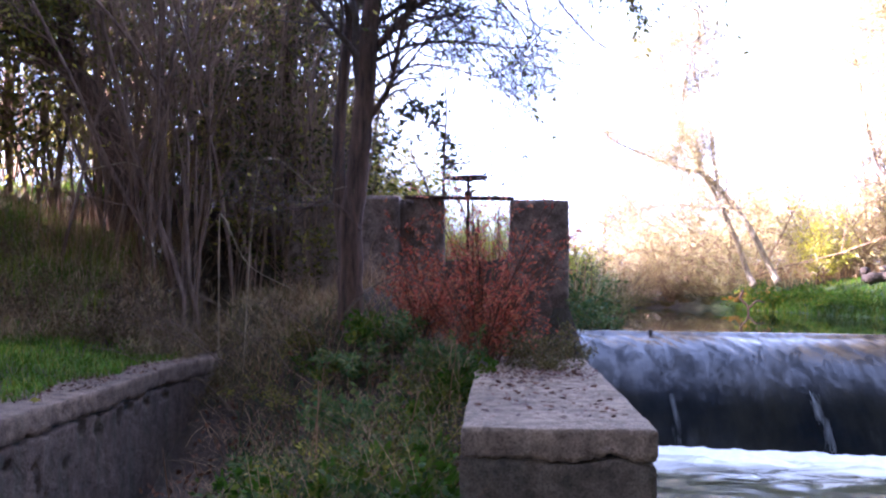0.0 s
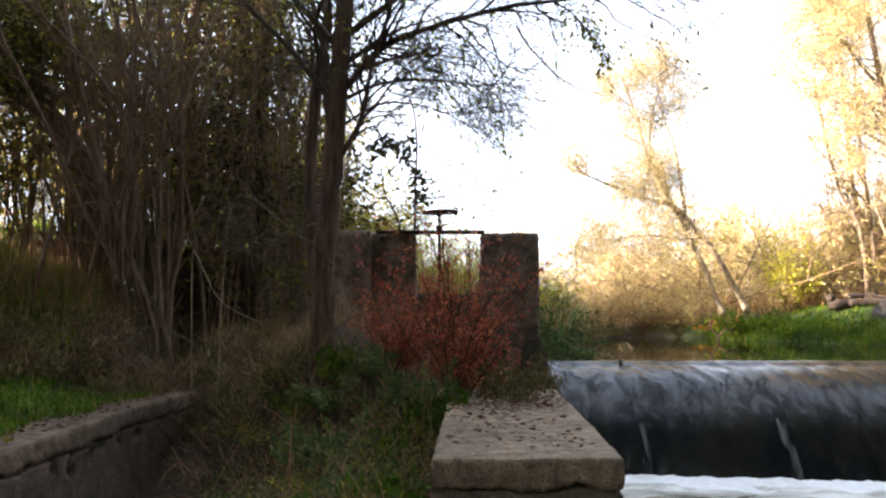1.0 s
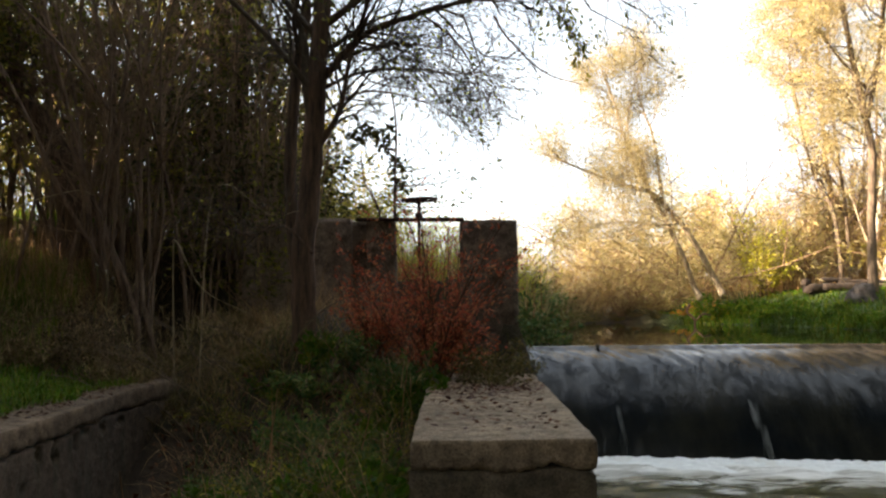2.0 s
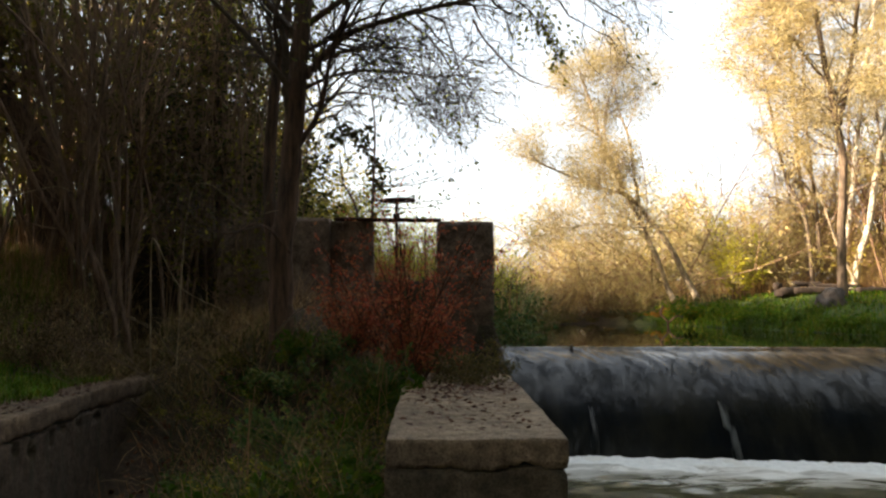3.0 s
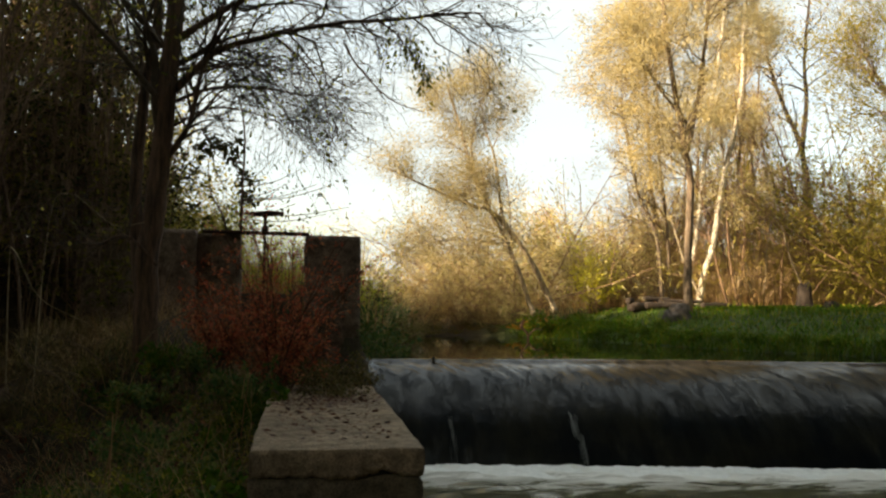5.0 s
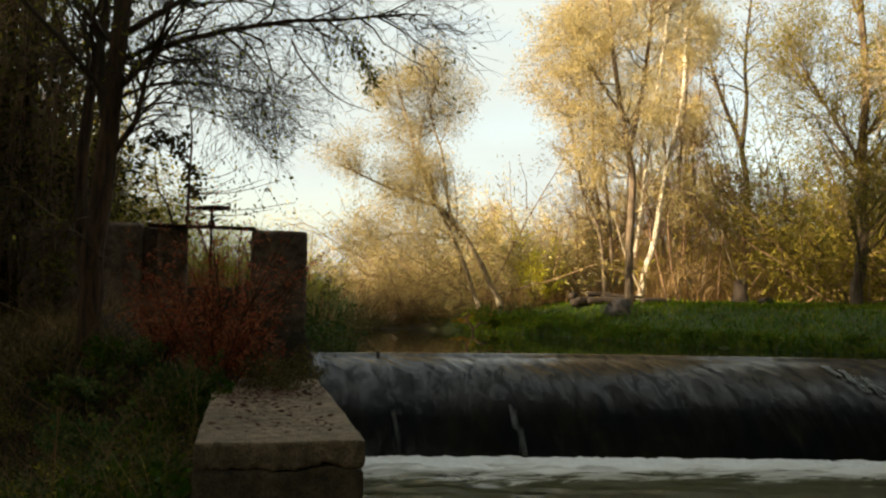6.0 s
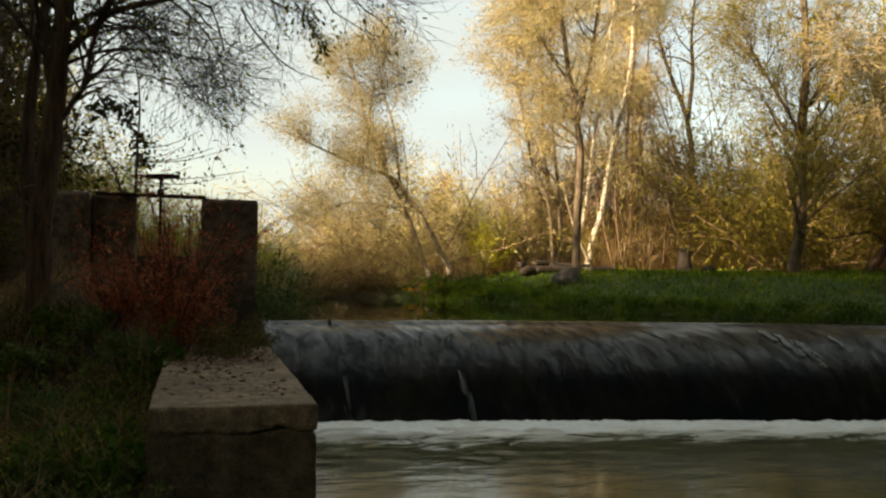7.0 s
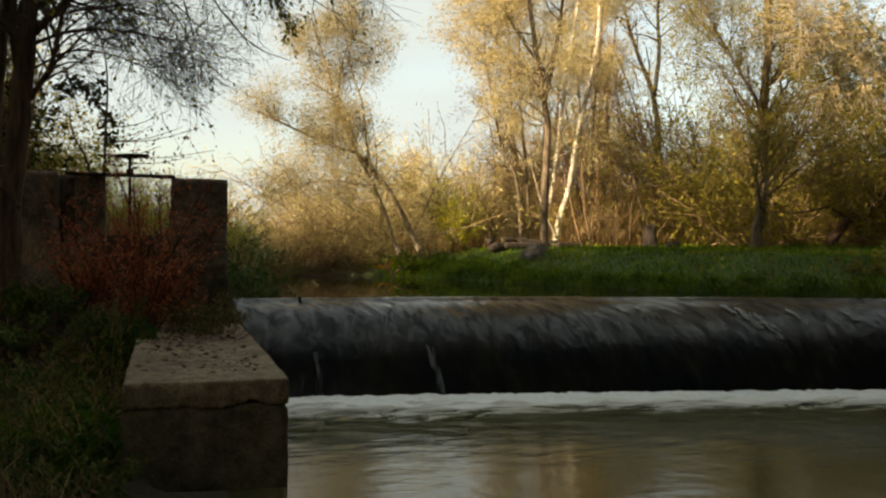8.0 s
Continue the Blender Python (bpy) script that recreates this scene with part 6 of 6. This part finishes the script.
    back = dict(stems=28, height=2.4, spread=0.5, per=14, leaf_size=0.08, twig=13, slim=0.2, droop=0.2, upright=1.0)
    hedge = [(1.0, 21.5, 0.5), (2.2, 22.0, 0.55), (3.4, 21.8, 0.6), (4.6, 22.2, 0.65), (5.8, 22.4, 0.68), (6.9, 22.6, 0.72), (8.0, 22.2, 0.9), (9.2, 22.8, 1.2), (10.4, 22.4, 1.2), (11.6, 23.0, 1.2), (12.8, 22.8, 1.1), (14.0, 22.0, 1.1), (15.2, 21.4, 1.2), (16.4, 20.6, 1.3)]
    bushes("hedge_shrub", "dense golden-brown shrub of the hedge behind the bank", "shrub", "hedge", hedge[::2], [back, dict(back, stems=26)], M_CANE, M_GOLD, 725, grown=1.15)
    bushes("hedge_shrub", "dense tan shrub of the hedge behind the bank", "shrub", "hedge", hedge[1::2], [back, dict(back, stems=26)], M_CANE, M_TAN, 727, grown=1.15)
    yel = dict(stems=14, height=1.25, spread=0.24, per=13, leaf_size=0.05, twig=12, slim=0.4, droop=0.3, upright=1.1)
    bushes("yellow_shrub", "bright yellow-green young shrub on the bank", "shrub", "yellow shrubs", [(5.78, 17.0, 1.3), (6.05, 17.2, 0.75)], [yel, dict(yel, stems=12)], M_CANE, M_YELLOW, 730)
    gr = dict(stems=22, height=0.7, spread=0.9, per=7, leaf_size=0.08, twig=9, slim=0.5, droop=0.5, upright=0.6)
    left = [(0.95, 10.3, 0.7), (0.75, 10.9, 0.9), (0.95, 11.6, 0.9), (0.7, 12.3, 1.0), (1.15, 12.6, 0.8), (0.9, 13.8, 0.9), (0.3, 11.3, 1.2), (0.2, 12.8, 1.2), (0.5, 10.5, 1.0), (-0.2, 11.0, 1.1), (-0.9, 11.2, 1.1)]
    shade = [(1.30, 13.6, 0.8), (1.55, 14.7, 0.75), (1.2, 15.2, 0.8), (1.95, 15.7, 0.55), (2.2, 16.2, 0.4), (2.6, 16.6, 0.36), (3.0, 16.8, 0.32), (3.4, 16.85, 0.32), (1.7, 15.2, 0.65), (2.4, 16.5, 0.38), (3.75, 16.6, 0.32), (1.45, 14.2, 0.7), (2.0, 16.3, 0.6), (1.0, 14.4, 0.9), (1.2, 13.0, 0.8), (1.15, 13.6, 0.9)]
    bushes("shore_bush", "dark brown-green bush overhanging the pond", "shrub", "bushes on the shore", shade, [dict(gr, leaf_size=0.06, droop=0.8, per=10), dict(gr, leaf_size=0.05, height=0.8, droop=0.8, per=10)], M_CANE, M_WEED, 745, grown=1.05)
    bushes("waterside_weed", "dark green waterside weeds on the shaded bank", "weed", "waterside weeds", left, [gr, dict(gr, height=0.8, stems=18)], M_CANE, M_GREEN, 740)
    rightw = [(4.5, 15.95, 0.7), (4.75, 15.55, 0.85), (5.05, 15.2, 0.8), (5.3, 14.9, 0.75), (5.1, 14.6, 0.6), (5.5, 14.4, 0.6), (5.4, 13.9, 0.5), (5.65, 13.4, 0.5), (5.8, 12.9, 0.45), (5.95, 12.4, 0.45), (6.15, 11.9, 0.42), (6.35, 11.4, 0.4), (6.65, 10.9, 0.4), (6.95, 10.4, 0.38), (7.3, 9.95, 0.36), (7.7, 9.6, 0.36), (8.2, 9.2, 0.36), (8.8, 8.75, 0.36), (4.9, 16.0, 0.6), (5.3, 15.6, 0.55), (5.8, 15.2, 0.45), (6.1, 14.2, 0.4)]
    bushes("bank_herb", "lush green herbs along the grass bank", "weed", "bank herbs", rightw, [gr, dict(gr, height=0.6)], M_GREEN, M_GRASS, 750, grown=1.0)
    bushes("bank_herb", "yellow-green weeds low on the grassy bank", "weed", "bank herbs", [(9.4, 9.4, 0.5), (10.2, 9.6, 0.55), (10.8, 9.0, 0.5), (11.6, 9.4, 0.6), (12.3, 8.8, 0.6), (9.9, 10.4, 0.45), (11.1, 10.3, 0.5), (6.2, 13.2, 0.22), (7.3, 12.1, 0.2), (8.4, 13.4, 0.22), (6.9, 14.2, 0.25), (7.8, 11.0, 0.2), (9.2, 12.4, 0.22), (5.6, 12.3, 0.22), (10.0, 13.0, 0.25), (6.95, 8.72, 0.22), (12.8, 10.0, 0.6)], [gr, dict(gr, height=0.6)], M_GREEN, M_OLIVEGOLD, 760)
    bushes("pale_bush", "small pale green bush behind the headwall", "shrub", "pale bushes", [(0.58, 12.0, 1.12), (-1.6, 12.6, 1.0), (-0.35, 12.6, 1.05), (0.0, 13.2, 1.1), (-0.6, 13.4, 1.1), (-0.15, 12.0, 0.8)], [dict(v, height=1.25, spread=0.35, leaf_size=0.07)], M_CANE, M_YELLOW, 770)
    deep = dict(stems=26, height=1.9, spread=0.36, per=22, leaf_size=0.055, twig=13, slim=0.45, droop=0.3, upright=1.0)
    bushes("green_tree_clump", "dense dull green bushy tree behind the headwall", "shrub", "green clumps", [(-2.3, 15.2, 1.2), (-1.6, 14.6, 1.05), (-3.0, 15.8, 1.25), (-2.0, 16.4, 1.3), (-1.0, 15.6, 0.75), (-2.7, 14.4, 1.15), (-3.4, 14.8, 1.25)], [deep, dict(deep, stems=20)], M_CANE, M_OLIVEGOLD, 790)
    bushes("golden_shrub", "pale golden shrub beyond the headwall", "shrub", "golden shrubs", [(-0.7, 16.2, 0.6), (0.0, 15.6, 0.55), (0.6, 15.8, 0.6), (0.2, 16.8, 0.65), (-0.5, 17.4, 0.65), (1.1, 16.2, 0.6)], [v, dict(v, height=1.3)], M_CANE, M_GOLD, 795)
    orange = dict(gr, stems=14, height=0.5)
    bushes("orange_weed", "orange dry weeds at the foot of the willow", "weed", "orange weeds", [(4.55, 16.2, 0.7), (4.9, 16.2, 0.5), (4.2, 16.5, 0.5)], [orange], M_CANE, M_ORANGE, 780)


def build_far_grass():
    rng = np.random.default_rng(800)
    on_bank = lambda x, y: (shore_distance(x, y) > 0.05) & (x > 3.4)
    g = Geo()
    g.blades(rng, scatter(rng, 36000, 3.8, 14.5, 7.6, 17.0, on_bank), 0.085, 0.016, 1.3)
    g.blades(rng, scatter(rng, 18000, 4.0, 10.5, 7.6, 16.5, lambda x, y: (shore_distance(x, y) > -0.05) & (shore_distance(x, y) < 0.5) & (x > 3.4)), 0.13, 0.014, 1.0)
    # fringe along the water
    ends = SHORE_R[1:]
    f = rng.uniform(0, len(ends) - 2.01, 3500)
    i = f.astype(int)
    p = ends[i] + (ends[i + 1] - ends[i]) * (f - i)[:, None] + rng.uniform(-0.04, 0.2, (3500, 1)) * np.array((0.75, 0.5))
    g.arcs(rng, np.column_stack([p, ground_z(p[:, 0], p[:, 1])]), 0.15, 0.014, 1.1, 1.2)
    tagged(part("meadow_grass", g, M_GRASS, None, "lush green grass on the far bank"), "", "grass", "", "stuff")
    g = Geo()
    patch = lambda x, y: on_bank(x, y) & (np.sin(x * 1.9 + 1.3 * np.sin(y * 1.4)) + np.sin(y * 2.3 + x) > 0.5)
    g.arcs(rng, scatter(rng, 9000, 4.4, 14.0, 8.4, 16.6, patch), 0.17, 0.018, 1.0, 1.2)
    tagged(part("meadow_weeds", g, M_GRASS, None, "taller weed patches in the grass of the far bank"), "", "grass", "", "stuff")
    g = Geo()
    g.blades(rng, scatter(rng, 7000, 4.6, 18.0, 16.8, 21.0), 0.4, 0.012, 0.7)
    tagged(part("far_dry_grass", g, M_DRY, None, "dry tan grass at the foot of the far wood"), "", "dry grass", "", "stuff")
    g = Geo()
    pos = scatter(rng, 1600, 0.2, 2.2, 11.8, 15.2, lambda x, y: (shore_distance(x, y) > -0.15) & (x < 2.2))
    g.blades(rng, pos, 0.85, 0.022, 0.8, (0.4, -0.1))
    g.arcs(rng, scatter(rng, 420, 0.8, 2.0, 12.6, 15.4, lambda x, y: shore_distance(x, y) > 0.05), 0.95, 0.035, 1.25, 1.2)
    tagged(part("reed_bed", g, M_REED, None, "pale green reeds on the pond edge"), "", "reeds", "", "stuff")
    g = Geo()
    g.blades(rng, scatter(rng, 1500, -1.5, 1.2, 11.0, 16, None), 1.0, 0.016, 0.5)
    g.arcs(rng, scatter(rng, 500, 0.4, 2.4, 14.6, 17.0, lambda x, y: shore_distance(x, y) > 0.1), 0.9, 0.03, 1.35, 1.3)
    tagged(part("pale_reeds", g, M_DRY, None, "pale dry reeds behind the headwall"), "", "reeds", "", "stuff")


def build_bank_objects():
    rock = thing("boulder", "grey boulder at the foot of a bank tree", "rock", (6.5, 14.5, float(ground_z(6.5, 14.5))))
    part("stone", rough_box(-0.20, 0.20, -0.17, 0.17, -0.10, 0.27, 0.04, 0.10, 0.09, 61.0), M_ROCK, rock)
    small = thing("boulder", "small dark stone in the grass", "rock", (9.4, 14.5, float(ground_z(9.4, 14.5))))
    part("stone", rough_box(-0.14, 0.14, -0.12, 0.12, -0.08, 0.16, 0.04, 0.09, 0.04, 63.0), M_LOG, small)
    stump = thing("stump", "dark broken tree stump on the grass bank", "stump", (9.3, 15.2, float(ground_z(9.3, 15.2))))
    bm = bmesh.new()
    rings = [(0.24, -0.05), (0.17, 0.08), (0.14, 0.2), (0.13, 0.42), (0.08, 0.46)]
    rows = [[bm.verts.new((r * math.cos(a) * (1 + 0.25 * noise.noise(Vector((math.cos(a) * 2, math.sin(a) * 2, h)))), r * math.sin(a), h + (0.16 * noise.noise(Vector((math.cos(a) * 3, math.sin(a) * 3, 5))) if h > 0.4 else 0))) for a in np.linspace(0, 2 * np.pi, 16, endpoint=False)] for r, h in rings]
    for lo, hi in zip(rows, rows[1:]):
        for i in range(16):
            bm.faces.new((lo[i], lo[(i + 1) % 16], hi[(i + 1) % 16], hi[i]))
    bm.faces.new(rows[-1])
    part("wood", bm, M_LOG, stump)
    rng = np.random.default_rng(900)
    for k, (x, y, z, ln, r, turn) in enumerate([(6.35, 16.2, 0.12, 0.55, 0.13, 70), (6.62, 16.1, 0.10, 0.7, 0.11, 15), (7.0, 16.0, 0.08, 1.0, 0.09, 5), (7.5, 16.1, 0.07, 1.0, 0.08, -8), (7.9, 15.9, 0.09, 0.7, 0.10, 12), (6.8, 16.15, 0.27, 0.6, 0.08, 10), (7.25, 16.1, 0.21, 0.9, 0.06, -6), (6.3, 16.2, 0.31, 0.4, 0.09, 60)]):
        log = thing("log", "old reddish-brown log in a heap on the bank", "log", (x, y, float(ground_z(x, y)) + z * 0.7), "log heap")
        r *= 0.72
        a = radians(turn)
        bm = rough_box(-ln / 2, ln / 2, -r, r, -r, r * 0.9, 0.05, r * 0.45, r * 0.35, 70.0 + k)
        for v in bm.verts:
            v.co = Matrix.Rotation(a, 3, "Z") @ v.co
        part("wood", bm, M_LOG, log)
    snag = thing("snag", "dead branch sticking out of the pond", "branch", (3.95, 14.9, Z_POND - 0.2))
    g = Geo()
    g.tube(smooth_line([(0, 0, 0), (0.02, 0, 0.28), (-0.10, 0, 0.42), (-0.05, 0, 0.55)]), 0.02, 6)
    g.tube(smooth_line([(0.02, 0, 0.25), (0.15, 0, 0.38), (0.28, 0, 0.36)]), 0.014, 6)
    part("wood", g, M_BARKDARK, snag)
    deb = thing("crest_stone", "small dark stone caught on the weir crest", "rock", (1.52, 9.30, Z_POND + 0.01))
    part("stone", rough_box(-0.02, 0.02, -0.02, 0.02, -0.03, 0.03, 0.015, 0.02, 0.008, 66.0), M_WEIR, deb)


build_gate_tree()
build_sapling()
build_red_shrub()
build_channel_plants()
build_thicket()
build_unseen_shade_wood()
build_unseen_boughs()
build_left_bank()
build_leaning_willow()
build_far_trees()
build_far_bushes()
build_far_grass()
build_bank_objects()
build_litter()
